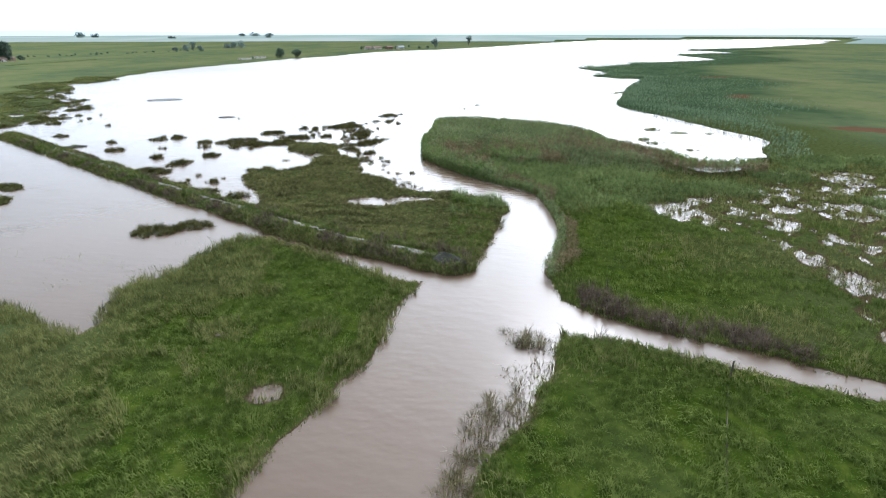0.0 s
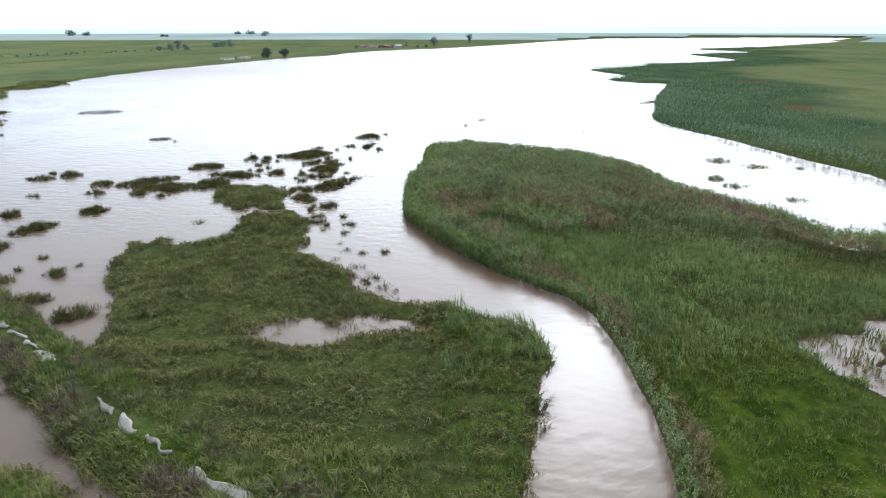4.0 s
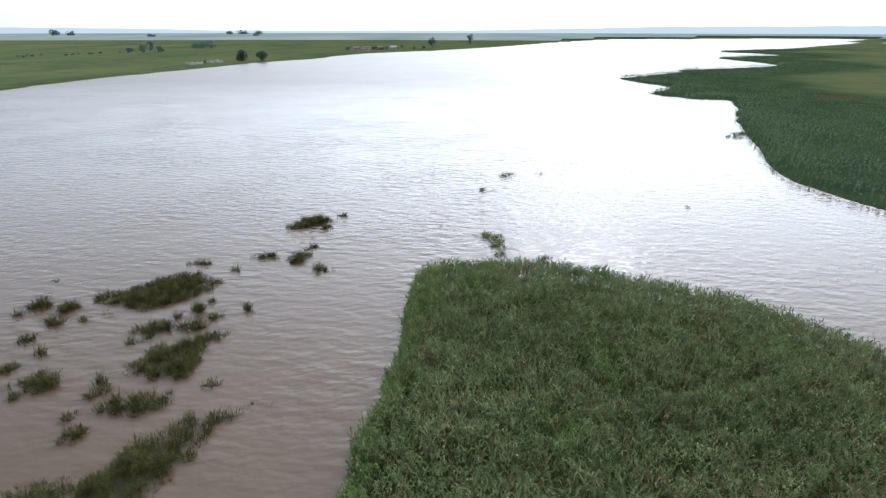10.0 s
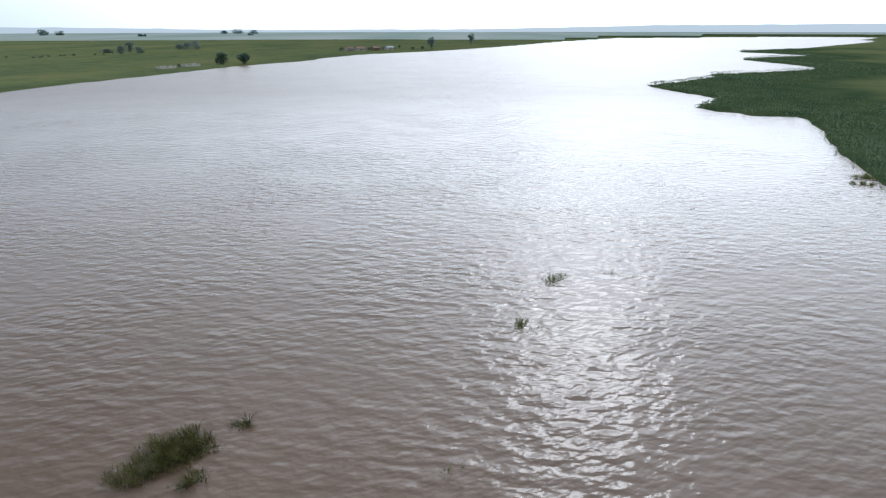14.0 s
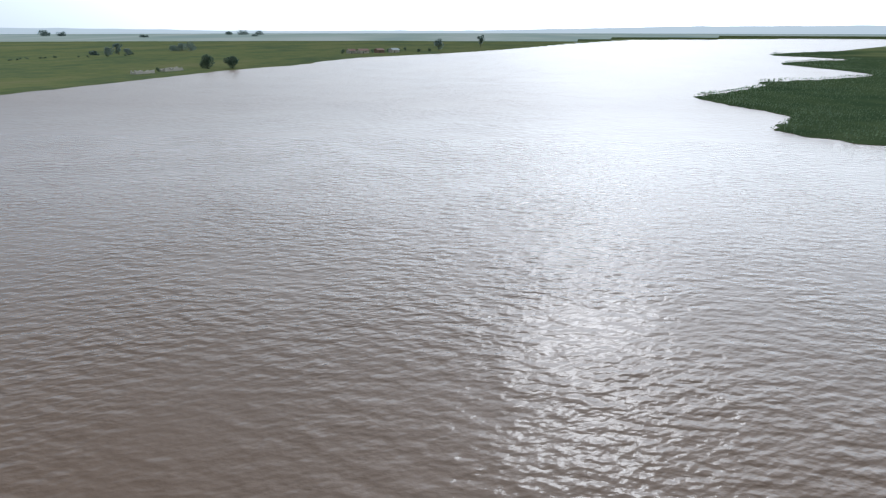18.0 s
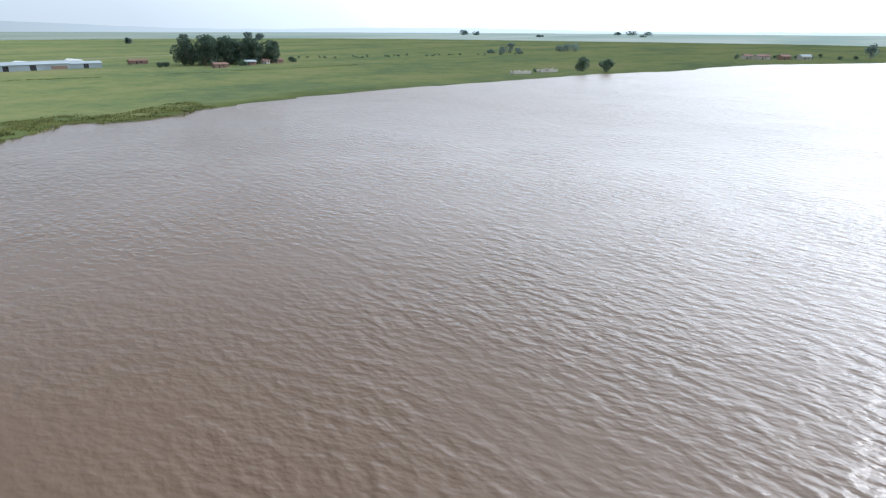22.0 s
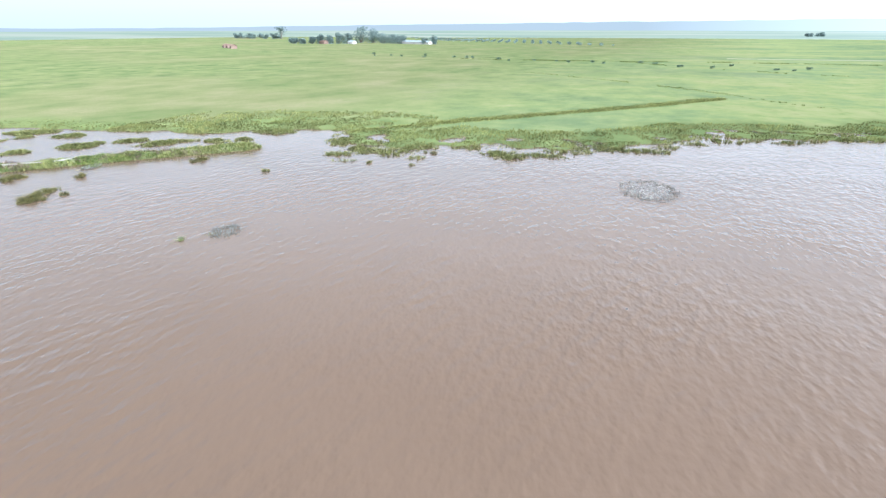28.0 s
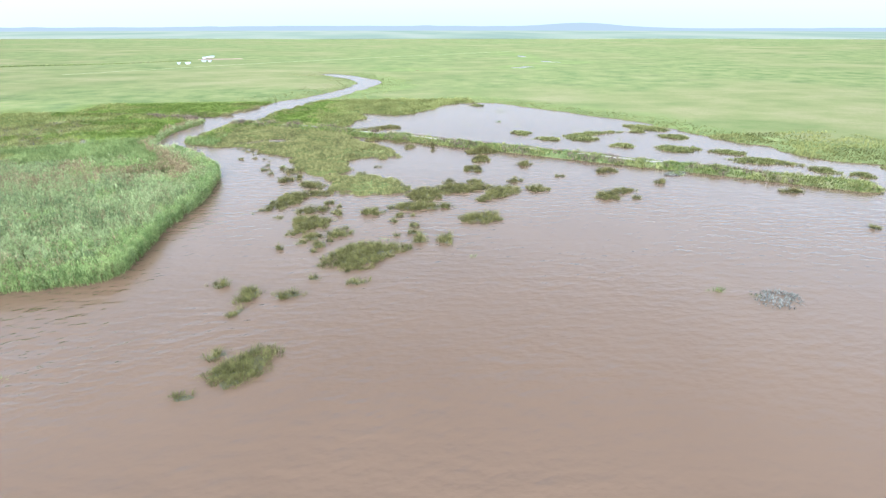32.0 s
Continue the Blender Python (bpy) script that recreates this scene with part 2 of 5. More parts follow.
def water_material():
    m, t, bsdf, out = material("silty_water")
    place = node(t, "NewGeometry").outputs["Position"]
    silt = noise_tex(t, node(t, "Mapping", {"Vector": place, "Scale": (1, 0.6, 1)}).outputs[0], 0.018, 4.0)
    t.links.new(ramp(t, silt, [(0.3, (0.112, 0.070, 0.043)), (0.7, (0.140, 0.090, 0.057))]), bsdf.inputs["Base Color"])
    bsdf.inputs["IOR"].default_value = 1.38
    # wind ripples with crests along x, crossed by a second train, and fine chop on top
    turned = node(t, "Mapping", {"Vector": place, "Rotation": (0, 0, 0.10)}).outputs[0]
    crossed = node(t, "Mapping", {"Vector": place, "Rotation": (0, 0, -0.42)}).outputs[0]
    long = noise_tex(t, node(t, "Mapping", {"Vector": turned, "Scale": (0.40, 0.85, 1)}).outputs[0], 1.0, 1.5, 0.45)
    short = noise_tex(t, node(t, "Mapping", {"Vector": crossed, "Scale": (0.85, 1.5, 1)}).outputs[0], 1.0, 1.5, 0.45)
    chop = noise_tex(t, node(t, "Mapping", {"Vector": turned, "Scale": (2.0, 3.6, 1)}).outputs[0], 1.0, 2.0, 0.5)
    # open water is ruffled, the creek and the pond lie sheltered
    xyz = node(t, "SeparateXYZ", {0: place})
    north, west = xyz.outputs["Y"], xyz.outputs["X"]
    open_water = node(t, "MapRange", {"Value": north, 1: 120.0, 2: 262.0, 3: 0.12, 4: 1.0}).outputs[0]
    lee = node(t, "MapRange", {"Value": west, 1: -45.0, 2: 14.0, 3: 0.60, 4: 1.0}).outputs[0]
    lee = node(t, "Math", {0: lee, 1: node(t, "MapRange", {"Value": west, 1: 14.0, 2: 50.0, 3: 1.0, 4: 0.45}).outputs[0]}, operation="MULTIPLY").outputs[0]
    open_water = node(t, "Math", {0: open_water, 1: lee}, operation="MULTIPLY").outputs[0]
    gust = ramp(t, noise_tex(t, place, 0.045, 4.0), [(0.36, (0.42, 0.42, 0.42)), (0.64, (1.0, 1.0, 1.0))])
    swell = node(t, "Math", {0: long, 1: node(t, "Math", {0: short, 1: 0.55}, operation="MULTIPLY").outputs[0]}, operation="ADD").outputs[0]
    swell = node(t, "Math", {0: swell, 1: node(t, "Math", {0: chop, 1: 0.10}, operation="MULTIPLY").outputs[0]}, operation="ADD").outputs[0]
    force = node(t, "Math", {0: open_water, 1: gust}, operation="MULTIPLY").outputs[0]
    high = node(t, "Math", {0: swell, 1: force}, operation="MULTIPLY").outputs[0]
    relief = node(t, "Bump", {"Height": high, "Strength": 1.0, "Distance": 0.38})
    t.links.new(relief.outputs[0], bsdf.inputs["Normal"])
    # out on the broad lake the small waves close up into a rougher sheet
    wide = node(t, "MapRange", {"Value": north, 1: 250.0, 2: 430.0, 3: 0.12, 4: 0.36}).outputs[0]
    wide = node(t, "Math", {0: wide, 1: node(t, "MapRange", {"Value": north, 1: 110.0, 2: 200.0, 3: 0.25, 4: 0.12}).outputs[0]}, operation="MAXIMUM").outputs[0]
    t.links.new(wide, bsdf.inputs["Roughness"])
    return m


# haze put into emission: the surface glows by itself
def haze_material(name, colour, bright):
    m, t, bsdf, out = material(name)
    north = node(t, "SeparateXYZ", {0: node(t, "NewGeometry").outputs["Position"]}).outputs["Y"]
    share = node(t, "MapRange", {"Value": north, 1: -100.0, 2: 2300.0, 3: 0.0, 4: 1.0}).outputs[0]     # painted haze, set brighter towards the sun
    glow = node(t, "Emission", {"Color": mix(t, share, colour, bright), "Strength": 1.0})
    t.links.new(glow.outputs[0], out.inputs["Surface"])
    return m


def hazed_field_material():
    """The far plain with haze painted into its glow: washed-out strips of pasture and crops."""
    m, t, bsdf, out = material("hazed_far_fields")
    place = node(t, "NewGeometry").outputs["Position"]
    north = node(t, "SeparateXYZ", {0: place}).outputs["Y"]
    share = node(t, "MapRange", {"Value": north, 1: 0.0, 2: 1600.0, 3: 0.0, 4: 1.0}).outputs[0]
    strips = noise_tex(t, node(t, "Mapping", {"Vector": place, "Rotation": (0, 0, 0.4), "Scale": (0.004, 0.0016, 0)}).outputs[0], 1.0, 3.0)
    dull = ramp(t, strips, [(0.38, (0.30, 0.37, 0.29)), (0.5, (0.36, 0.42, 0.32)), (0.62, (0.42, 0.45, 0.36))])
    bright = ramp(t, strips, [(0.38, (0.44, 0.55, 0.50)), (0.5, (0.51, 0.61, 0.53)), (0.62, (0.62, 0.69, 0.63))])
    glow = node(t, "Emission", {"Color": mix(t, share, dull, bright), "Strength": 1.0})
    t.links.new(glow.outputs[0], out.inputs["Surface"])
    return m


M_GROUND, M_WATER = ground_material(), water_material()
M_REED = leaf_material("reed_leaves", (0.130, 0.172, 0.078), (0.246, 0.298, 0.132), (0.383, 0.426, 0.205), 0.10, 0.3)
M_FRESH = leaf_material("fresh_reed_leaves", (0.119, 0.183, 0.060), (0.227, 0.304, 0.105), (0.370, 0.430, 0.171), 0.12, 0.3)
M_DRYREED = leaf_material("dry_reed", (0.132, 0.098, 0.057), (0.259, 0.196, 0.109), (0.414, 0.322, 0.190), 0.3, 0.25)
M_LUSH = leaf_material("lush_grass", (0.067, 0.103, 0.022), (0.144, 0.196, 0.041), (0.270, 0.309, 0.084), 0.13, 0.28)
M_SEDGE = leaf_material("sedge_blades", (0.090, 0.108, 0.035), (0.205, 0.216, 0.070), (0.350, 0.343, 0.130), 0.16, 0.25)
M_ISLET = leaf_material("islet_sedge", (0.061, 0.062, 0.023), (0.126, 0.120, 0.042), (0.215, 0.195, 0.076), 0.35, 0.2)
M_DELTA = leaf_material("delta_sedge", (0.082, 0.084, 0.035), (0.176, 0.173, 0.066), (0.313, 0.294, 0.121), 0.16, 0.3)
M_BELT = leaf_material("belt_reeds", (0.116, 0.176, 0.106), (0.204, 0.275, 0.163), (0.292, 0.363, 0.212), 0.05, 0.35)
M_MARSH = leaf_material("marsh_sedge", (0.085, 0.096, 0.033), (0.147, 0.155, 0.053), (0.225, 0.221, 0.087), 0.06, 0.05)
M_WEED = leaf_material("bank_weeds", (0.081, 0.129, 0.034), (0.161, 0.209, 0.062), (0.306, 0.291, 0.129), 0.5, 0.3)
M_BROWN = leaf_material("drowned_brown_weeds", (0.101, 0.089, 0.045), (0.184, 0.158, 0.076), (0.292, 0.253, 0.127), 0.5, 0.2)
M_BRUSH = leaf_material("russet_weeds", (0.086, 0.063, 0.046), (0.172, 0.129, 0.094), (0.287, 0.224, 0.167), 0.5, 0.15)
M_FEN = leaf_material("fen_grass", (0.106, 0.155, 0.054), (0.207, 0.269, 0.095), (0.336, 0.386, 0.155), 0.14, 0.3)
# leaf colours of the distant trees are lightened and blued for haze
M_TREE = leaf_material("tree_leaves", (0.081, 0.121, 0.086), (0.132, 0.184, 0.132), (0.184, 0.236, 0.165), 0.3, 0.45)
M_GUM = leaf_material("gum_leaves", (0.060, 0.092, 0.072), (0.101, 0.143, 0.109), (0.143, 0.184, 0.133), 0.15, 0.45)
# palest copy, with the most haze mixed in, for the farther trees
M_HAZETREE = leaf_material("hazed_tree_leaves", (0.156, 0.210, 0.192), (0.216, 0.276, 0.252), (0.264, 0.324, 0.288), 0.05, 0.45)
M_BARK = rough_material("bark", (0.10, 0.075, 0.055), (0.22, 0.18, 0.14), 2.0)
M_MUD = rough_material("wet_mud", (0.05, 0.045, 0.024), (0.085, 0.075, 0.04), 0.8, 0.95)
M_SAND = rough_material("bare_sand", (0.15, 0.132, 0.108), (0.40, 0.362, 0.312), 1.6, 0.95, 0.8)
M_CHAR = rough_material("charred_earth", (0.020, 0.019, 0.016), (0.080, 0.074, 0.066), 1.8, 0.95, 0.9)
M_DIRT = rough_material("dirt_track", (0.14, 0.14, 0.065), (0.20, 0.18, 0.09), 0.15, 0.95)
M_WOOD = rough_material("weathered_post", (0.05, 0.04, 0.03), (0.12, 0.10, 0.08), 4.0)
M_STICK = leaf_material("grey_dead_stems", (0.10, 0.10, 0.085), (0.16, 0.155, 0.135), (0.25, 0.24, 0.21), 0.5, 0.05)
M_PALESTEM = leaf_material("bleached_stems", (0.22, 0.22, 0.20), (0.32, 0.32, 0.29), (0.42, 0.41, 0.38), 0.5, 0.05)
M_SHEET = rough_material("galvanised_sheet", (0.24, 0.28, 0.30), (0.33, 0.37, 0.39), 0.12, 0.7, 0.1, 0.0)
M_SHEETROOF = rough_material("roof_sheet", (0.26, 0.30, 0.32), (0.36, 0.40, 0.42), 0.1, 0.8, 0.1, 0.0)
M_BRICK = rough_material("brick_wall", (0.20, 0.13, 0.10), (0.28, 0.19, 0.14), 0.8)
M_PLASTER = rough_material("pale_plaster", (0.42, 0.38, 0.34), (0.60, 0.56, 0.50), 0.5)
M_WHITE = rough_material("white_paint", (0.70, 0.70, 0.68), (0.82, 0.82, 0.80), 0.4, 0.6)
M_DARK = rough_material("dark_opening", (0.02, 0.02, 0.022), (0.04, 0.04, 0.042), 0.5)
M_REDROOF = rough_material("red_roof", (0.15, 0.08, 0.06), (0.22, 0.12, 0.09), 0.5)


# ---- plan: shorelines as smoothed outlines in metres ----
REED_SHORE = [(7, 193.2), (2.4, 192.2), (2.2, 187), (2.2, 174), (0.6, 155), (4.2, 143), (10, 133), (17, 126), (23, 121), (25, 108), (24, 96), (20, 84)]
POND_SHORE = [(6.4, 83.4), (3.4, 85.8), (-2, 89.6), (-8, 93), (-13, 95.5), (-16, 97), (-19, 92), (-20, 84), (-24, 82), (-21, 75), (-22, 71), (-27, 73),
              (-32, 77), (-37, 74), (-45, 62), (-52, 50), (-64, 48), (-76, 62), (-88, 82), (-98, 95), (-104, 112), (-108, 130), (-116, 146),
              (-124, 158), (-132, 168), (-131, 177), (-118, 179)]
WEST_SHORE = [(-118, 190), (-122, 203), (-130, 212), (-131, 224), (-140, 236), (-150, 248), (-164, 260), (-166, 272),
              (-169, 287), (-178, 302), (-192, 307), (-184, 322), (-182, 340), (-194, 354), (-197, 382), (-195, 424), (-191, 474), (-178, 522),
              (-168, 585), (-158, 615), (-148, 635), (-134, 665), (-129, 718), (-112, 785), (-79, 829), (-24, 907), (49, 1052), (170, 1355),
              (230, 1455), (276, 1571), (420, 1800)]
EAST_SHORE = [(1100, 2000), (900, 1600), (691, 1311), (460, 1010), (383, 965), (284, 868), (322, 800), (324, 767), (274, 748), (226, 706), (232, 650),
              (234, 600), (226, 582), (197, 563), (172, 549), (139, 538), (138, 516), (122, 502), (104, 480), (86, 468), (85, 455), (90, 434), (98, 412),
              (94, 404), (80, 388), (80, 379), (90, 363), (104, 364), (97, 340), (86, 315), (80, 297), (72, 269), (64, 248), (64, 232), (73, 212),
              (78, 190), (86, 172), (76, 158), (74, 147), (64, 139)]
REED_NORTH = [(56, 136), (53, 147), (49, 154), (44, 161), (42, 170), (40, 177), (33, 186), (24, 190.5), (14, 193.8)]
LAKE = REED_SHORE + POND_SHORE + WEST_SHORE + EAST_SHORE + REED_NORTH
RIVER = [(11, 91), (8, 85), (6.9, 81.5), (4.9, 71), (0.8, 55), (-5, 40), (-11, 28), (-21, 2), (-30, -27), (-26, -52), (-14, -76), (-2, -90), (4, -84), (-6, -66), (-16, -48),
         (-18, -25), (-12, 1), (0, 25), (8, 40), (13, 54), (18, 65), (22, 75), (22, 86), (18, 93)]
CREEK = [(19, 84), (24, 78.4), (27, 75.8), (31, 73.9), (35.5, 72), (41, 69.4), (47, 66.5), (56, 63.5), (66, 60.5), (66, 59.5), (56, 61.8), (43, 65), (39, 66.6),
         (36, 68.6), (30.4, 71.1), (26, 72.8), (22, 73.2), (19, 77)]
DELTA = [(12, 88), (14, 91), (15, 96), (15.5, 99), (17, 105), (17.5, 112), (16.5, 116), (13.5, 118), (10, 119), (7, 118.5), (3, 121), (-1.7, 124), (-3, 127), (-5, 131),
         (-6.5, 134), (-9.5, 136), (-8.6, 139), (-9.5, 142), (-13.3, 145.5), (-16, 150), (-17.5, 155), (-19, 161), (-26, 162), (-31, 160), (-30.5, 154), (-26, 148),
         (-20.5, 145), (-19, 143), (-20, 140), (-22, 137), (-25, 136), (-31, 135), (-30, 127), (-23, 119), (-18, 111), (-22, 106), (-10, 96), (2, 90)]
DIKE = [(11, 89), (-6, 97.3), (-22, 108), (-44, 123), (-58, 133.5), (-68, 141), (-96, 161), (-105, 168)]
WEST_DIKE = [(-131, 178), (-160, 197), (-191, 222), (-240, 255)]
SWAMP = [(36, 113), (45, 119), (60, 134), (80, 146), (96, 128), (88, 100), (66, 78), (52, 68), (46, 72), (49, 84), (50, 98), (44, 103)]
PLAIN_POOLS = [(-52, -111, 5, 3), (-119, -125, 5, 4), (-127, -134, 5, 4), (-157, -192, 4, 7), (-161, -182, 5, 4), (-158, -270, 3, 14), 
               (-3.5, 114.2, 5.0, 2.4), (3.5, 115.8, 4.5, 1.5), (-1.8, 63.6, 1.3, 1.1), (-9, 72, 0.7, 0.5), (20, 143, 1.2, 0.8), (10, 78, 0.1, 0.1)]


def smooth_line(points, closed, rounds=2):
    p = np.array(points, float)
    for _ in range(rounds):
        q = np.roll(p, -1, 0) if closed else p[1:]
        a = p if closed else p[:-1]
        r = np.empty((2 * len(a), 2))
        r[0::2], r[1::2] = 0.75 * a + 0.25 * q, 0.25 * a + 0.75 * q
        p = r if closed else np.vstack([p[:1], r, p[-1:]])
    return p


def to_segments(x, y, a, b):
    """The distance of each place to the nearest of the segments a-b."""
    best = np.full(x.shape, 1e9)
    for (ax, ay), (bx, by) in zip(a, b):
        dx, dy = bx - ax, by - ay
        k = np.clip(((x - ax) * dx + (y - ay) * dy) / (dx * dx + dy * dy + 1e-9), 0, 1)
        best = np.minimum(best, (x - ax - k * dx) ** 2 + (y - ay - k * dy) ** 2)
    return np.sqrt(best)


def inside(x, y, p):
    """The signed distance to an outline, positive within it."""
    q = np.roll(p, -1, 0)
    odd = np.zeros(x.shape, bool)
    for (ax, ay), (bx, by) in zip(p, q):
        if ay != by:
            odd ^= ((ay > y) != (by > y)) & (x < (bx - ax) * (y - ay) / (by - ay) + ax)
    d = to_segments(x, y, p, q)
    return np.where(odd, d, -d)


TABLE = np.random.RandomState(7).rand(256, 256)


def vnoise(x, y, size, seed=0):
    """Smooth value noise, 0 to 1, with features of that size in metres."""
    x, y = np.asarray(x) / size + 17.3 * seed, np.asarray(y) / size + 9.7 * seed
    i, j = np.floor(x).astype(int), np.floor(y).astype(int)
    u, v = x - i, y - j
    u, v = u * u * (3 - 2 * u), v * v * (3 - 2 * v)
    c = lambda a, b: TABLE[a & 255, b & 255]
    return (c(i, j) * (1 - u) + c(i + 1, j) * u) * (1 - v) + (c(i, j + 1) * (1 - u) + c(i + 1, j + 1) * u) * v


P_LAKE, P_RIVER, P_CREEK = smooth_line(LAKE, True, 1), smooth_line(RIVER, True), smooth_line(CREEK, True)
P_DELTA, P_SWAMP = smooth_line(DELTA, True), smooth_line(SWAMP, True)
L_DIKE, L_WDIKE = smooth_line(DIKE, False), smooth_line(WEST_DIKE, False)
L_WDITCH = L_WDIKE + np.array([1.6, -2.2])


def relief(x, y):
    """Ground height and the signed distance to the shore (land positive) at each place."""
    x, y = np.asarray(x, float), np.asarray(y, float)
    w = np.maximum(np.maximum(inside(x, y, P_LAKE), inside(x, y, P_RIVER)), inside(x, y, P_CREEK))
    ragged = (vnoise(x, y, 7) - 0.5) * 3.0 + (vnoise(x, y, 2.6, 1) - 0.5) * 1.6
    calm = np.clip(1.0 - (y - 60) / 40, 0.35, 1) * np.where((x > 20) & (y < 100), 0.4, 1.0)
    s = -w + ragged * np.where((x < -90) & (y > 100), 1.7, calm * 0.8)
    delta = inside(x, y, P_DELTA) + ragged * np.clip((y - 90) / 30, 0.2, 1.3)
    delta = delta - np.clip((y - 126) / 10, 0, 1) * np.clip(0.55 * vnoise(x, y, 4.5, 60) + 0.45 * vnoise(x, y, 1.9, 67) - 0.52, 0, 1) * 26
    broken = (vnoise(x, y, 6.0, 13) * 0.65 + vnoise(x, y, 2.6, 14) * 0.35 - 0.5) * 15
    loose = np.clip((-92 - x) / 12, 0, 1) * np.clip((y - 165) / 15, 0, 1) * np.clip((330 - y) / 30, 0, 1) * np.clip((20 - s) / 8, 0, 1)
    s = np.where(loose > 0, np.minimum(s, s * (1 - loose) + loose * (np.clip(s, -6, 3.0) + broken * np.clip((s + 5) / 5, 0, 1))), s)
    dike = 2.5 - to_segments(x, y, L_DIKE[:-1], L_DIKE[1:]) + ragged * 0.25
    wdike = 2.0 - to_segments(x, y, L_WDIKE[:-1], L_WDIKE[1:])
    s = np.maximum(np.maximum(s, delta), dike)
    ditch = to_segments(x, y, L_WDITCH[:-1], L_WDITCH[1:]) - 1.5 * (vnoise(x, y, 9, 44) - 0.32)
    s = np.where(np.abs(ditch) < 3, np.minimum(s, ditch), s)
    for px, py, rx, ry in PLAIN_POOLS:
        k = np.hypot((x - px) / rx, (y - py) / ry)
        s = np.minimum(s, (k - 1) * min(rx, ry) + ragged * (0.55 if 110 < py < 120 else 0.15))
    z = np.where(s > 0, 0.36 * (1 - np.exp(-np.maximum(s, 0) / 1.3)), -0.9 * (1 - np.exp(np.minimum(s, 0) / 2.0)))
    z += np.where(s > 0, np.minimum(s, 3) / 3 * (vnoise(x, y, 5, 3) - 0.5) * 0.14, 0)
    wet = np.clip(inside(x, y, P_SWAMP) / 5 + 0.5, 0, 1)
    streaks = vnoise(x + 0.3 * y, y * 0.8, 3.6, 5) * 0.45 + vnoise(x, y, 1.3, 6) * 0.55 + 0.42 * (vnoise(x, y, 14, 7) - 0.5)
    z = np.where((wet > 0) & (s > 0), z * (1 - wet) + wet * ((streaks - 0.5) * 0.45 + 0.005), z)
    z += np.maximum(dike, 0) / 2.5 * 0.6 + np.clip(wdike, 0, 1) * 0.25
    away = np.maximum(s - 25, 0)
    z += np.minimum(away, 900) * 0.003 + np.clip((away - 900) / 3000, 0, 1) ** 2 * 4
    return z, s


def part(name, verts, faces, mat, parent=None, label=""):
    me = bpy.data.meshes.new(name)
    me.from_pydata(verts, [], faces)
    me.materials.append(mat)
    ob = new(name, me)
    ob.parent = parent
    if label:
        ob["label"] = label
    return ob


def raw_mesh(name, verts, quads, tris, mat, smooth=False):
    """A mesh from arrays, quickly."""
    me = bpy.data.meshes.new(name)
    nq, nt = len(quads), len(tris)
    me.vertices.add(len(verts))
    me.vertices.foreach_set("co", np.ascontiguousarray(verts, np.float32).ravel())
    me.loops.add(4 * nq + 3 * nt)
    me.loops.foreach_set("vertex_index", np.concatenate([np.asarray(quads, np.int32).ravel(), np.asarray(tris, np.int32).ravel()]).astype(np.int32))
    me.polygons.add(nq + nt)
    me.polygons.foreach_set("loop_start", np.concatenate([np.arange(nq) * 4, 4 * nq + np.arange(nt) * 3]).astype(np.int32))
    if smooth:
        me.polygons.foreach_set("use_smooth", np.ones(nq + nt, bool))
    me.update(calc_edges=True)
    me.materials.append(mat)
    return me


# ---- the ground, one sheet from the marsh to the horizon ----
def spread(a, b, first, grow):
    out, step = [a], first
    while abs(out[-1] - a) < abs(b - a):
        out.append(out[-1] + math.copysign(step, b - a))
        step *= grow
    return out[1:]


def lines(*stops):
    out = []
    for a, b, step in stops:
        out += list(np.arange(a, b, step))
    return out


gx = np.array(sorted(spread(-270, -4600, 9, 1.12)) + lines((-270, -150, 3.2), (-150, -60, 1.6), (-60, 80, 1.1), (80, 100, 1.6), (100, 330, 4.0)) + [330] + spread(330, 4600, 9, 1.12))
gy = np.array(sorted(spread(-300, -4600, 11, 1.12)) + lines((-300, -100, 6.0), (-100, 40, 3.4), (40, 210, 1.1), (210, 330, 2.4), (330, 900, 9.0)) + [900] + spread(900, 4600, 14, 1.12))
GX, GY = np.meshgrid(gx, gy)
GZ, GS = relief(GX.ravel(), GY.ravel())
nx, ny = len(gx), len(gy)
idx = (np.arange(ny - 1)[:, None] * nx + np.arange(nx - 1)[None]).ravel()
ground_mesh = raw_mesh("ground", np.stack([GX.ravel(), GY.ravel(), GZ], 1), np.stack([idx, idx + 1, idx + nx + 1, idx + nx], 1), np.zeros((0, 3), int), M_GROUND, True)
east = np.clip((62 + 30 * vnoise(GX.ravel(), GY.ravel(), 35, 15) - GS) / 25, 0, 1) * np.clip((GX.ravel() - 55) / 10, 0, 1) * np.clip((GY.ravel() - 185) / 40, 0, 1) * np.clip((1000 - GY.ravel()) / 60, 0, 1)
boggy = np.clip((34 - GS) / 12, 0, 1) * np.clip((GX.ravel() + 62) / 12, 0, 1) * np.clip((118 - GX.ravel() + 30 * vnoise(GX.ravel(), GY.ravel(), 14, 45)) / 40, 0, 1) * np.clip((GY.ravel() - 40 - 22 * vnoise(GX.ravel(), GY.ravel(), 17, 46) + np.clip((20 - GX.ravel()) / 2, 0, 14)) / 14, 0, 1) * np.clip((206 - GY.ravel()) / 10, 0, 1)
ground_mesh.attributes.new("peat_shade", "FLOAT", "POINT").data.foreach_set("value", boggy.astype(np.float32))
ground_mesh.attributes.new("reedy", "FLOAT", "POINT").data.foreach_set("value", (east * 0.9).astype(np.float32))
gxf, gyf = GX.ravel(), GY.ravel()
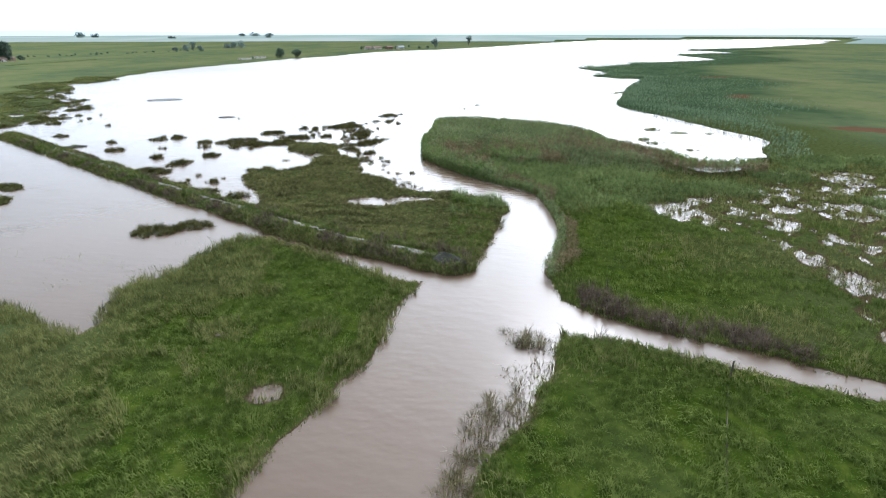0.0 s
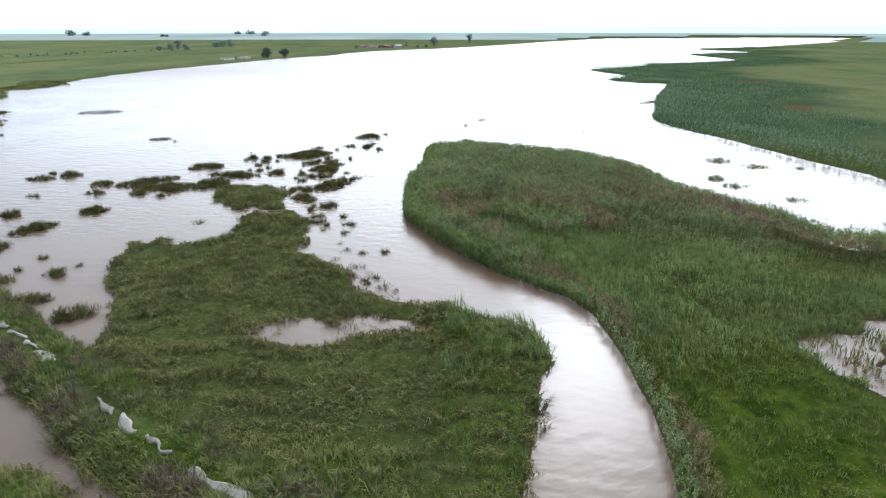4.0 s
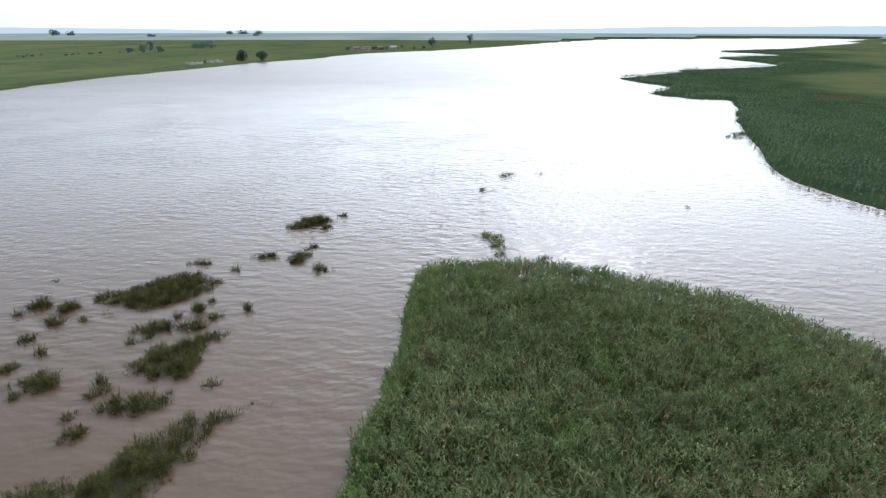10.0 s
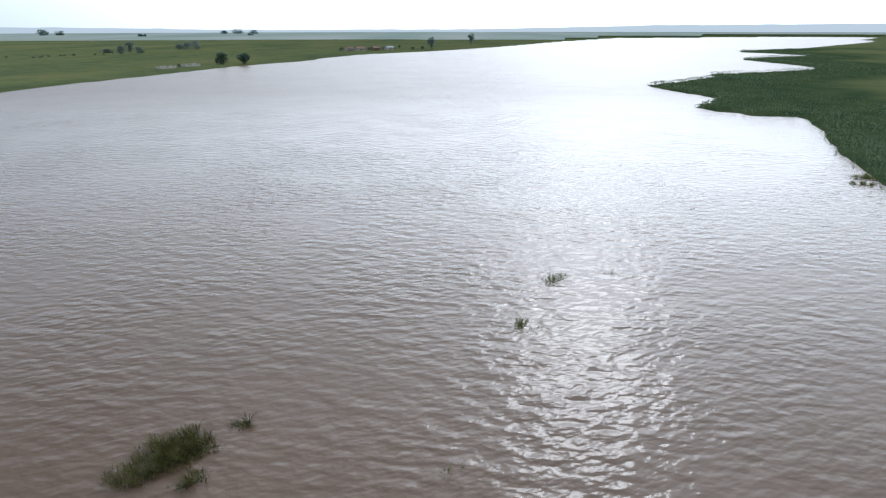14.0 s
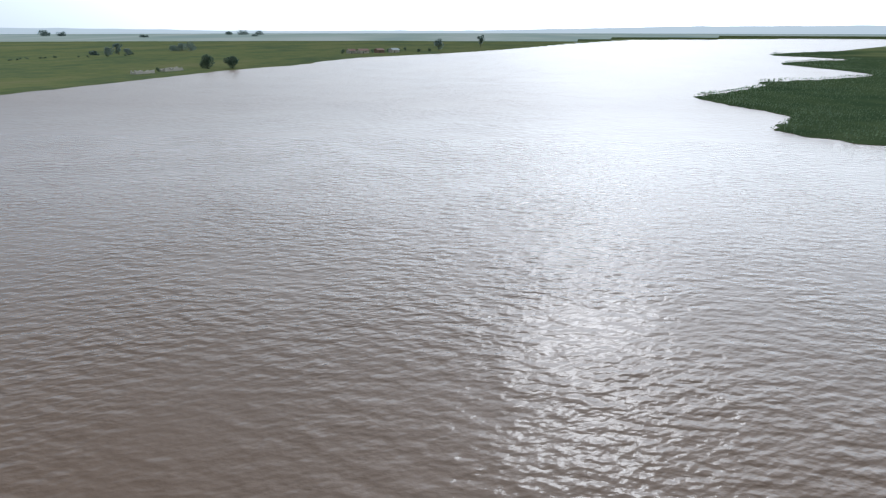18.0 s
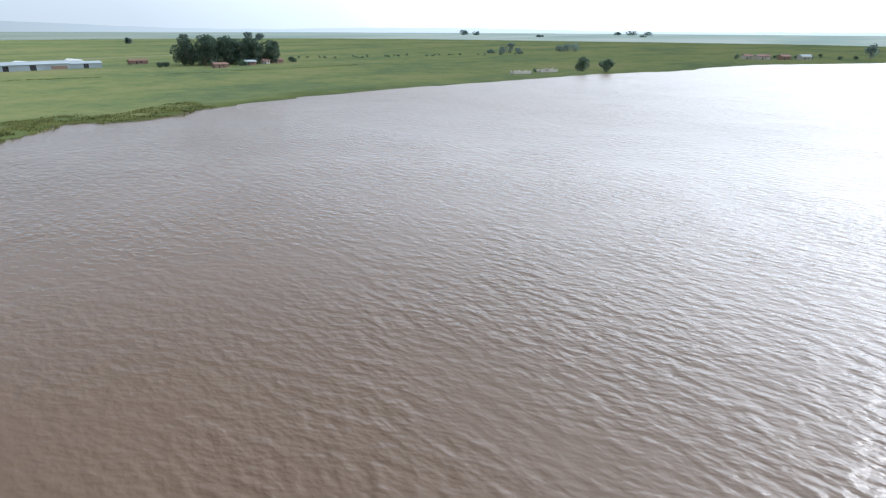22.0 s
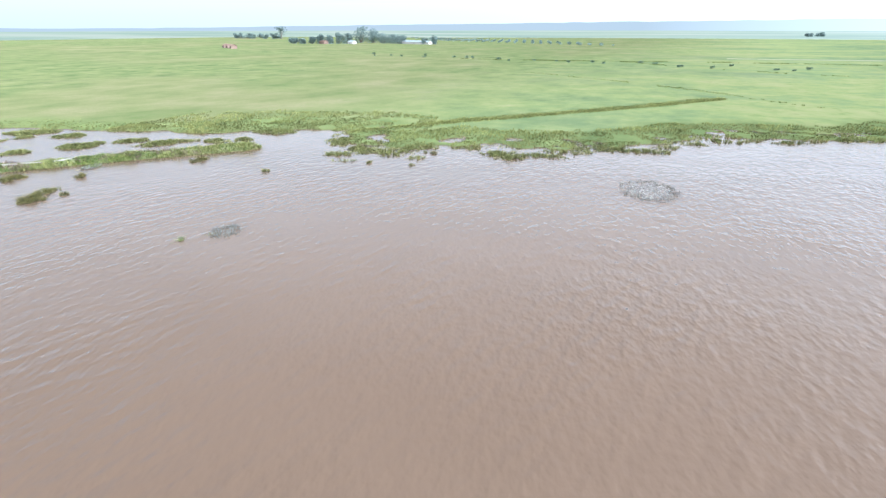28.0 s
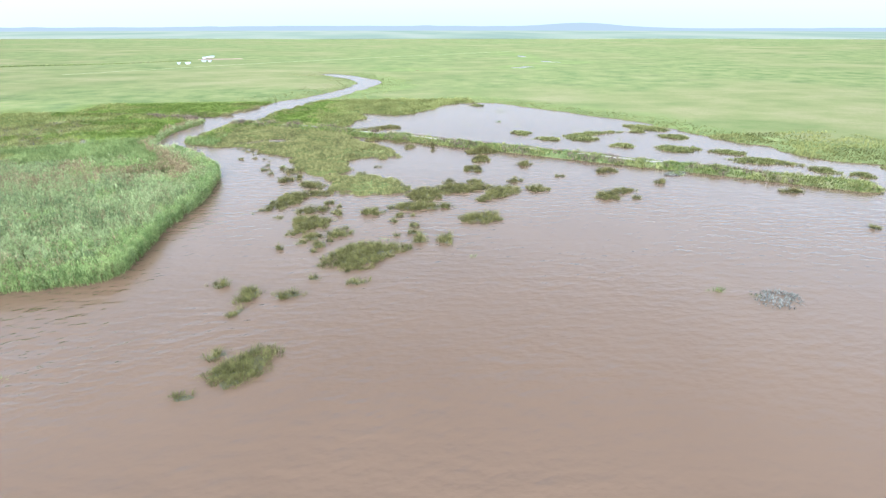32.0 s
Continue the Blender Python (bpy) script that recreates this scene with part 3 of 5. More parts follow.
rim = np.clip((9 + 22 * vnoise(gxf, gyf, 30, 16) - GS) / 9, 0, 1) * np.clip((-18 - gxf) / 10 + np.clip((38 - gyf) / 6, 0, 1), 0, 1) * np.clip((480 - gyf) / 80, 0, 1) * 0.8 * np.clip((to_segments(gxf, gyf, L_DIKE[:-1], L_DIKE[1:]) - 5) / 3, 0, 1)
ground_mesh.attributes.new("rim", "FLOAT", "POINT").data.foreach_set("value", rim.astype(np.float32))
west_bank = np.clip((gxf + 15 + (vnoise(gxf, gyf, 9, 21) - 0.5) * 16) / 5 + 0.5, 0, 1) * np.clip((9 - gxf) / 2, 0, 1) * np.clip((101 - gyf) / 3, 0, 1)
east_bank = np.clip((gxf - 9) / 2, 0, 1) * np.clip((76 - 0.13 * (gxf - 20) - gyf) / 2, 0, 1) * np.clip((75 - gxf) / 15, 0, 1)
fen_bank = np.clip((gxf - 22) / 3, 0, 1) * np.clip((48 - gxf) / 12, 0, 1) * np.clip((gyf - 74) / 4, 0, 1) * np.clip((120 - gyf) / 14, 0, 1)
green = np.maximum(np.maximum(west_bank, east_bank), fen_bank) * np.clip((gyf - 36) / 8, 0, 1) * np.clip((GS - 0.1) / 0.6, 0, 1) * np.clip((45 - GS) / 10, 0, 1)
green *= np.clip((0.75 * vnoise(gxf, gyf, 6, 97) + 0.35 * vnoise(gxf, gyf, 2.5, 98) - 0.22) * 5, 0.7, 1)
ground_mesh.attributes.new("lush", "FLOAT", "POINT").data.foreach_set("value", green.astype(np.float32))
tagged(new("ground", ground_mesh), "green marshy grassland ground around a brown lake", "ground", kind="structure")

wg = np.array(spread(0, -4600, 60, 1.4)[::-1] + [0] + spread(0, 4600, 60, 1.4))
WX, WY = np.meshgrid(wg, wg + 200)
n = len(wg)
idx = (np.arange(n - 1)[:, None] * n + np.arange(n - 1)[None]).ravel()
water_mesh = raw_mesh("water", np.stack([WX.ravel(), WY.ravel(), 0 * WX.ravel()], 1), np.stack([idx, idx + 1, idx + n + 1, idx + n], 1), np.zeros((0, 3), int), M_WATER)
tagged(new("water", water_mesh), "muddy brown lake water with small wind ripples", "water", kind="structure")

# distant hills, their haze painted as a glow, far behind everything
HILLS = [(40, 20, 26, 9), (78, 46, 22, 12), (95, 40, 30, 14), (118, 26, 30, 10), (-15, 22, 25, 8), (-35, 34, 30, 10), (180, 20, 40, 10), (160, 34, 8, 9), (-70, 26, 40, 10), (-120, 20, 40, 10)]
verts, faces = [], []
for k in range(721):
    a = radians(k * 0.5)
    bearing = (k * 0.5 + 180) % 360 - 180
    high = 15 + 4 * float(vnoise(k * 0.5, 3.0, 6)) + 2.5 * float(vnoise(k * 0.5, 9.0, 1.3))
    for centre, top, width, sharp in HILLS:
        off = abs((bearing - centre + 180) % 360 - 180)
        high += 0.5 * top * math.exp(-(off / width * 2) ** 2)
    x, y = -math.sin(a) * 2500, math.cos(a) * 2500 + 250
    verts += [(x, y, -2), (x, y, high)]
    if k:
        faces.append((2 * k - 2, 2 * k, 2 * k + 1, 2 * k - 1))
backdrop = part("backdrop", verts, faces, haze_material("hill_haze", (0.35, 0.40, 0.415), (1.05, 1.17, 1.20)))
tagged(backdrop, "low hills on the horizon, glowing in painted pale blue haze", "hills", kind="structure")

# fields of the far plain, hazy by their painted glow, out to the hills
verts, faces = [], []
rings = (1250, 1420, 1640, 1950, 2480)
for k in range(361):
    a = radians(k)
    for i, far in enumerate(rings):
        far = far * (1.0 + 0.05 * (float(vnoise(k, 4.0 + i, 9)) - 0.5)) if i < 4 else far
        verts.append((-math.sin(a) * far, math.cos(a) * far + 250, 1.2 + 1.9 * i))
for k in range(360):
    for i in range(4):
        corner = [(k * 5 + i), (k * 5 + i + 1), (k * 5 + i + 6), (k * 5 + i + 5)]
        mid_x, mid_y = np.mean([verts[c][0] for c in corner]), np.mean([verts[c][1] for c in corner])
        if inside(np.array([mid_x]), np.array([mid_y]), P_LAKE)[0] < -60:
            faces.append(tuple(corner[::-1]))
plain = part("far_plain", verts, faces, hazed_field_material())
tagged(plain, "pale green fields of the far plain, glowing in painted haze", "distance", kind="structure")

# ---- grass, sedge and reeds ----
RNG = np.random.RandomState(11)


def scatter(x0, x1, y0, y1, density):
    """Jittered places over a rectangle."""
    step = density ** -0.5
    x, y = np.meshgrid(np.arange(x0, x1, step), np.arange(y0, y1, step))
    x, y = x.ravel(), y.ravel()
    return x + (RNG.rand(len(x)) - 0.5) * step * 1.3, y + (RNG.rand(len(x)) - 0.5) * step * 1.3


def blades(places, height, count, spread_r, width, lean, comb=None):
    """Bent grass blades: count for each place. comb: the way in which they lie over."""
    n = len(places)
    p = np.repeat(places, count, 0)
    h = np.repeat(height, count) * (0.55 + 0.6 * RNG.rand(n * count))
    a = RNG.rand(n * count) * 2 * np.pi
    r = np.sqrt(RNG.rand(n * count)) * spread_r
    base = p + np.stack([np.cos(a) * r, np.sin(a) * r, np.full(len(a), -0.06)], 1)
    turn = a + (RNG.rand(len(a)) - 0.5) * 1.6
    if comb is not None:
        turn = np.repeat(comb, count) + (RNG.rand(len(a)) - 0.5) * 3.2
    k = lean * (0.35 + 0.9 * RNG.rand(len(a)))
    d = np.stack([np.cos(turn), np.sin(turn), 0 * turn], 1)
    side = np.stack([-np.sin(turn), np.cos(turn), 0 * turn], 1) * (width * (0.6 + 0.8 * RNG.rand(len(a))))[:, None]
    up = np.array([0, 0, 1.0])
    mid = base + d * (h * k * 0.35)[:, None] + up * (h * 0.62)[:, None]
    tip = base + d * (h * k)[:, None] + up * (h * np.sqrt(np.clip(1.05 - 0.55 * k * k, 0.2, 1)))[:, None]
    v = np.stack([base - side, base + side, mid - side * 0.85, mid + side * 0.85, tip], 1).reshape(-1, 3)
    i = np.arange(len(a))[:, None] * 5
    return v, i + np.array([[0, 1, 3, 2]]), i + np.array([[2, 3, 4]])


def reeds(places, height, stems, leaves, width, low=0.4):
    """Tall reeds in small clumps: upright stems whose long leaves stand off, most of them near the top, and droop. low: where the leaves begin."""
    n = len(places)
    p = np.repeat(places, stems, 0)
    m = len(p)
    h = np.repeat(height, stems) * (0.8 + 0.3 * RNG.rand(m))
    a, r = RNG.rand(m) * 2 * np.pi, RNG.rand(m) * 0.17
    base = p + np.stack([np.cos(a) * r, np.sin(a) * r, np.full(m, -0.1)], 1)
    top = base + np.stack([np.cos(a) * h * 0.06 + 0.10, np.sin(a) * h * 0.06 + 0.05, h], 1)
    side = np.stack([-np.sin(a), np.cos(a), 0 * a], 1) * 0.014
    v1 = np.stack([base - side, base + side, top], 1).reshape(-1, 3)
    t1 = np.arange(m)[:, None] * 3 + np.array([[0, 1, 2]])
    b, tp, hh = np.repeat(base, leaves, 0), np.repeat(top, leaves, 0), np.repeat(h, leaves)
    f = low + (1 - low) * RNG.rand(len(b)) ** 0.75
    c = b + (tp - b) * f[:, None]
    turn = RNG.rand(len(b)) * 2 * np.pi
    d = np.stack([np.cos(turn), np.sin(turn), 0 * turn], 1)
    s = np.stack([-np.sin(turn), np.cos(turn), 0 * turn], 1) * (width * (0.7 + 0.6 * RNG.rand(len(b))))[:, None]
    reach = hh * (0.13 + 0.12 * RNG.rand(len(b)))
    up = np.array([0, 0, 1.0])
    mid = c + d * (reach * 0.5)[:, None] + up * (reach * (0.5 + 0.5 * RNG.rand(len(b))))[:, None]
    tip = c + d * reach[:, None] + up * (reach * (0.1 + 1.0 * RNG.rand(len(b))))[:, None]
    v2 = np.stack([c, mid - s, tip, mid + s], 1).reshape(-1, 3)
    q2 = np.arange(len(b))[:, None] * 4 + np.array([[0, 1, 2, 3]]) + len(v1)
    return np.vstack([v1, v2]), q2, t1


def stand(name, mesh_parts, mat, label, category, kind="stuff", parent=None):
    v, q, t = mesh_parts
    ob = new(name, raw_mesh(name, v, q, t, mat))
    if parent:
        ob.parent = parent
        return ob
    return tagged(ob, label, category, kind=kind)


def flow(x, y, spin=1.0):
    """The way in which the wind has laid the grass."""
    return 2.4 + (vnoise(x, y, 6, 8) - 0.5) * 5.0 + (vnoise(x, y, 2.2, 9) - 0.5) * 2.0


REED_BED = smooth_line([(-7, 150), (-6, 200), (14, 204), (37, 196), (53, 172), (64, 146), (68, 136), (53, 131), (41, 133), (31, 137), (22, 141), (15, 145), (11, 143),
                        (14, 136), (20, 129), (25.4, 121.5), (27, 108), (26, 95), (23, 84), (17, 80), (21, 96), (22, 112), (18, 120), (6, 132)], True)

# reed bed on the point between the creek and the lake
x, y = scatter(-4, 68, 78, 202, 7.0)
z, s = relief(x, y)
bed = inside(x, y, REED_BED) + (vnoise(x, y, 4, 2) - 0.5) * np.where(y < 130, 3, 7)
keep = (bed > 0) & (s > -0.2) & ((s < 7) | (RNG.rand(len(x)) < 0.25 + bed / 9)) & (y < 196.5)
x, y, z, s, bed = (q[keep] for q in (x, y, z, s, bed))
# taller heads stand in loose drifts, with lower growth between them
drift = 0.4 * vnoise(x, y, 2.2, 4) + 0.6 * vnoise(x, y, 0.85, 17)
tall = 2.5 * (0.45 + 0.85 * drift) * np.where(y < 128, 0.62, 1.0) * np.where((y > 150) & (s < 2.0), 0.85, 1.0)
inner_bank = np.exp(-((s - 5.2) / 1.9) ** 2) * np.clip((158 - y) / 8, 0, 1) * 0.75
band = inner_bank + np.clip(vnoise(x, y, 11, 12) - 0.66, 0, 1) * 1.2 + np.where(y < 128, 0.8, 0) * (s > 0.9)
band = band + 0.5 * np.exp(-(to_segments(x, y, [(9, 152), (17, 154), (34, 154)], [(17, 154), (34, 154), (48, 147)]) / 3.6) ** 2)
dry = RNG.rand(len(x)) < band + 0.16
fresh = ~dry & (y > 128) & (vnoise(x, y, 5, 18) + 0.9 * np.exp(-(to_segments(x, y, [(9, 145), (17, 143)], [(17, 143), (25, 145)]) / 4.5) ** 2) + np.where((s < 2.5) & (y > 130), 0.25, 0) > 0.80)
tall = tall * np.where(s > 6, np.clip(0.25 + bed / 14, 0.3, 1), 1)
P = np.stack([x, y, np.maximum(z, -0.2)], 1)
green = ~dry & ~fresh
stand("reed_bed", reeds(P[green], tall[green], 2, 6, 0.042), M_REED, "dense tall blue-green reed bed on the lake point", "reeds")
stand("fresh_reeds", reeds(P[fresh], tall[fresh] * 0.97, 2, 6, 0.042), M_FRESH, "fresh bright green reeds among the darker bed", "reeds")
stand("dry_reeds", reeds(P[dry], tall[dry] * 0.95, 2, 5, 0.034), M_DRYREED, "brown dry reeds mixed through the reed bed", "reeds")
# the thick outer wall of the bed, leafy down to the water
x, y = scatter(-3, 62, 120, 200, 12.0)
near = inside(x, y, P_LAKE)
x, y = x[np.abs(near) < 4], y[np.abs(near) < 4]
z, s = relief(x, y)
keep = (s > -0.25) & (s < 1.1) & (inside(x, y, REED_BED) > 0) & (y < 197)
x, y, z, s = (q[keep] for q in (x, y, z, s))
tall = (1.75 + 0.5 * vnoise(x, y, 1.6, 4)) * np.where(y < 128, 0.62, 1.0)
P = np.stack([x, y, np.maximum(z, -0.2)], 1)
stand("reed_edge", reeds(P, tall, 2, 6, 0.042, 0.08), M_FRESH, "leafy outer wall of reeds standing in the lake's edge", "reeds")

# reed belts on the eastern shore and its spits
x, y = scatter(60, 330, 146, 900, 0.7)
near = inside(x, y, P_LAKE)
keep = (near < 3) & (near > -70)
x, y = x[keep], y[keep]
z, s = relief(x, y)
belt = (6 + 32 * np.clip((y - 190) / 60, 0, 1) + 34 * vnoise(x, y, 40, 3) * np.clip((y - 170) / 60, 0.15, 1)) * (0.55 + 0.6 * RNG.rand(len(x)))
keep = (s > -0.5) & (s < belt) & (RNG.rand(len(x)) < np.where(y > 520, 0.5, 1.0))
x, y, z, s = (q[keep] for q in (x, y, z, s))
far = y > 330
thin = far & (RNG.rand(len(x)) < 0.45)
x, y, z, s, far = (q[~thin] for q in (x, y, z, s, far))
P = np.stack([x, y, np.maximum(z, -0.2)], 1)
tall = 1.9 * (0.75 + 0.5 * vnoise(x, y, 8, 5)) * np.clip(1.15 - s / 30, 0.45, 1.0) * np.where(far, np.clip(0.35 + s / 6, 0.35, 0.8), np.clip(0.5 + s / 5, 0.5, 1))
stand("reed_belt", reeds(P[~far], tall[~far], 2, 4, 0.12), M_BELT, "dark green reed belt along the far shore", "reeds")
stand("reed_belt", reeds(P[far], tall[far], 1, 6, 0.22), M_BELT, "dark green reeds on low spits in the lake", "reeds")


def grass_field(name, x0, x1, y0, y1, density, test, high, count, width, mat, label, category="grass", comb=True, lean=0.8, rad=0.24):
    x, y = scatter(x0, x1, y0, y1, density)
    z, s = relief(x, y)
    keep = test(x, y, z, s)
    x, y, z, s = (q[keep] for q in (x, y, z, s))
    h = high(x, y, s)
    P = np.stack([x, y, np.maximum(z, -0.25)], 1)
    return stand(name, blades(P, h, count, rad, width, lean, flow(x, y) if comb else None), mat, label, category)


def tussock(x, y, size, seed):
    """Distinct rounded tussocks with low ground between them."""
    v = 0.6 * vnoise(x, y, size, seed) + 0.4 * vnoise(x, y, size * 0.55, seed + 5)
    return 0.3 + 1.0 * np.clip((v - 0.38) / 0.26, 0, 1)


def lumpy(x, y, size, seed):
    return 0.3 + 0.75 * vnoise(x, y, size, seed) ** 1.3 + 0.75 * vnoise(x, y, size * 0.45, seed + 3) ** 1.6


# lush mown-looking meadow on both banks of the creek
grass_field("bank_meadow", -58, 9, 40, 99, 11, lambda x, y, z, s: (s > 1.0) & (s < 40) & ((x + 15 + (vnoise(x, y, 9, 21) - 0.5) * 16 > 0) & (vnoise(x, y, 4, 20) > 0.22)),
            lambda x, y, s: 0.5 * tussock(x, y, 1.2, 22), 6, 0.026, M_LUSH, "lush green grass on the creek bank meadow", lean=1.25)
grass_field("bank_sedge", -60, 9, 40, 99, 7.0, lambda x, y, z, s: (s > -0.5) & (s < 40) & ((x + 15 + (vnoise(x, y, 9, 21) - 0.5) * 16 <= 3) | (vnoise(x, y, 4, 20) <= 0.3) | (s < 1.0 + 1.8 * vnoise(x, y, 3, 19))),
            lambda x, y, s: 0.85 * tussock(x, y, 1.35, 23), 6, 0.024, M_SEDGE, "olive sedge on the marshy creek bank")
grass_field("east_meadow", 10, 60, 42, 74, 9.5, lambda x, y, z, s: (s > 0.1) & (inside(x, y, P_CREEK) < 0) & (y < 75 - 0.13 * (x - 20)) & (vnoise(x, y, 8, 25) > 0.3),
            lambda x, y, s: 0.5 * tussock(x, y, 1.2, 24), 6, 0.026, M_LUSH, "bright green grass between two creeks", lean=1.25)
grass_field("east_sedge", 10, 66, 38, 74, 4.0, lambda x, y, z, s: (s > -0.8) & (y < 75 - 0.13 * (x - 20)) & ((vnoise(x, y, 8, 25) <= 0.36) | ((s < 0.8) & (RNG.rand(len(x)) < 0.7))),
            lambda x, y, s: 0.6 * lumpy(x, y, 2.0, 26), 4, 0.032, M_SEDGE, "olive sedge tufts at the water's edge")
grass_field("creek_fringe", 6, 22, 44, 74, 5.0, lambda x, y, z, s: (s < 0.6) & (inside(x, y, P_RIVER) < 4.5 - 1.6 * np.clip((y - 56) / 12, -1, 1)) & (x > 8) & (inside(x, y, P_RIVER) > -2) & (to_segments(x, y, [(13, 50), (18, 65)], [(18, 65), (22, 74)]) < 3.6) & (vnoise(x, y, 2.4, 27) > 0.45),
            lambda x, y, s: 0.75 * lumpy(x, y, 2, 28), 7, 0.022, M_BROWN, "brown drowned weeds along the creek's edge", "weeds", comb=False)
grass_field("pond_specks", -100, -18, 60, 150, 2.2, lambda x, y, z, s: (s < -0.8) & (inside(x, y, P_LAKE) > 0.5) & (y < 104 - 0.62 * (x + 18) - 9) & (vnoise(x, y * 1.5, 4.5, 29) * 0.6 + vnoise(x, y * 1.5, 14, 28) * 0.5 > 0.58) & (RNG.rand(len(x)) < 0.8),
            lambda x, y, s: 0.3 + 0.2 * vnoise(x, y, 2, 30), 5, 0.035, M_WEED, "sparse drowned stems dotting the flooded pond", "weeds", comb=False, rad=0.4)
grass_field("inlet_specks", 44, 90, 140, 200, 1.6, lambda x, y, z, s: (s < -0.6) & (vnoise(x, y * 1.3, 4, 34) > 0.68) & (RNG.rand(len(x)) < 0.7),
            lambda x, y, s: 0.35 + 0.2 * vnoise(x, y, 2, 35), 5, 0.03, M_WEED, "sparse drowned stems in the shallow inlet", "weeds", comb=False, rad=0.4)
# wet meadow behind the reed bed
SOUTH = lambda x, y: (inside(x, y, REED_BED) < 1.0) & (y > 66 - 0.13 * (x - 36))
grass_field("wet_meadow", 10, 96, 56, 148, 7.0, lambda x, y, z, s: (s > 0) & (z > -0.02) & SOUTH(x, y) & (y < 108 + 8 * vnoise(x, y, 5, 39)) & ((vnoise(x, y, 10, 31) > 0.64) | (x < 33 + 3 * vnoise(x, y, 5, 3)) | (y > 112 + 6 * vnoise(x, y, 8, 3)) & (x < 46)),
            lambda x, y, s: (0.6 + 0.55 * np.clip((y - 104) / 16, 0, 1)) * tussock(x, y, 1.6, 32), 5, 0.027, M_LUSH, "green wet meadow grass with darker hummocks")
grass_field("fen_meadow", 10, 96, 100, 148, 5.5, lambda x, y, z, s: (s > 0) & (z > -0.02) & SOUTH(x, y) & (y >= 106 + 8 * vnoise(x, y, 5, 39)) & ((vnoise(x, y, 10, 31) > 0.64) | (x < 33 + 3 * vnoise(x, y, 5, 3)) | (y > 112 + 6 * vnoise(x, y, 8, 3)) & (x < 46)),
            lambda x, y, s: (0.7 + 0.9 * np.clip((y - 104) / 16, 0, 1)) * lumpy(x, y, 1.8, 32), 5, 0.028, M_FEN, "tall olive-green fen grass behind the reed bed")
grass_field("wet_sedge", 18, 112, 52, 150, 4.0, lambda x, y, z, s: (s > -0.4) & (RNG.rand(len(x)) < np.clip((y - 52 - 14 * vnoise(x, y, 9, 38)) / 8, 0.0, 1)) & (RNG.rand(len(x)) < np.clip((112 - x) / 30, 0, 1)) & ((z > -0.06) | (inside(x, y, P_SWAMP) > 0) & (vnoise(x, y, 1.1, 36) * 0.5 + vnoise(x, y, 4, 37) * 0.5 > 0.37)) & SOUTH(x, y) & ((vnoise(x, y, 10, 31) <= 0.68) | (z < 0)),
            lambda x, y, s: 0.8 * tussock(x, y, 1.4, 33), 5, 0.028, M_SEDGE, "olive and brown sedge hummocks in standing water")
# sedge on the delta island and its ragged lake side
x, y = scatter(-34, 19, 86, 164, 12.0)
z, s = relief(x, y)
keep = (s > -0.7 * vnoise(x, y, 2, 41)) & (inside(x, y, P_DELTA) > -2.5) & (to_segments(x, y, L_DIKE[:-1], L_DIKE[1:]) > 2.2)
x, y, z, s = (q[keep] for q in (x, y, z, s))
wave = vnoise(x * 0.30 + 0.7 * vnoise(x, y, 5, 43), y + 1.9 * vnoise(x, y, 6, 47), 0.72, 42)       # combed into long low waves
laid = np.clip((124 - y) / 8, 0, 1) * np.clip((vnoise(x, y, 9, 48) - 0.25) * 4, 0, 1)
tuft = 0.3 + 1.0 * np.clip((0.55 * vnoise(x, y, 1.7, 49) + 0.45 * vnoise(x, y, 0.9, 50) - 0.36) / 0.3, 0, 1)
high = 0.9 * ((0.12 + 1.35 * wave ** 1.7) * laid + 0.8 * tuft * (1 - laid))
lie = -1.5 + (vnoise(x, y, 6, 8) - 0.5) * 2.4
P = np.stack([x, y, np.maximum(z, -0.25)], 1)
stand("delta_sedge", blades(P, high, 4, 0.2, 0.032, 1.15, lie), M_DELTA, "wind-combed olive sedge covering the delta island", "grass")
grass_field("hollow_weeds", -12, 10, 108, 122, 7.0, lambda x, y, z, s: (s < 0.1) & (inside(x, y, P_DELTA) > 1.5) & (vnoise(x, y, 1.3, 68) > 0.5),
            lambda x, y, s: 0.5 * lumpy(x, y, 1.2, 69), 6, 0.022, M_BROWN, "dead brown weeds standing in a flooded hollow", "weeds", comb=False)
# the dike's flanks
grass_field("dike_weeds", -112, 16, 84, 172, 6.5, lambda x, y, z, s: (np.hypot(x - 10.3, y - 88.9) > 1.9) & (s > -0.5) & (to_segments(x, y, L_DIKE[:-1], L_DIKE[1:]) < 2.7) & (to_segments(x, y, L_DIKE[:-1], L_DIKE[1:]) > np.where((vnoise(x, y, 9, 51) > 0.45) | (x > -6), 0.8, 0.0)),
            lambda x, y, s: 0.85 * lumpy(x, y, 1.8, 52) * (0.35 + 1.1 * vnoise(x, y, 6, 54)) * np.where(x < -16, 0.7, 1.0), 7, 0.035, M_WEED, "dark mixed weeds on the dike's sides", "weeds", comb=False)
grass_field("dike_brush", -112, 14, 86, 174, 5.0, lambda x, y, z, s: (np.hypot(x - 10.3, y - 88.9) > 1.9) & (s > -0.3) & (to_segments(x, y, L_DIKE[:-1], L_DIKE[1:]) < 2.5) & (to_segments(x, y, L_DIKE[:-1], L_DIKE[1:]) > 0.8) & (vnoise(x, y, 2.2, 55) > 0.52),
            lambda x, y, s: np.where(x < -16, 0.95, 1.5) * lumpy(x, y, 1.4, 56), 9, 0.026, M_BRUSH, "russet brushy weeds along the dike's crest", "weeds", comb=False, rad=0.3)
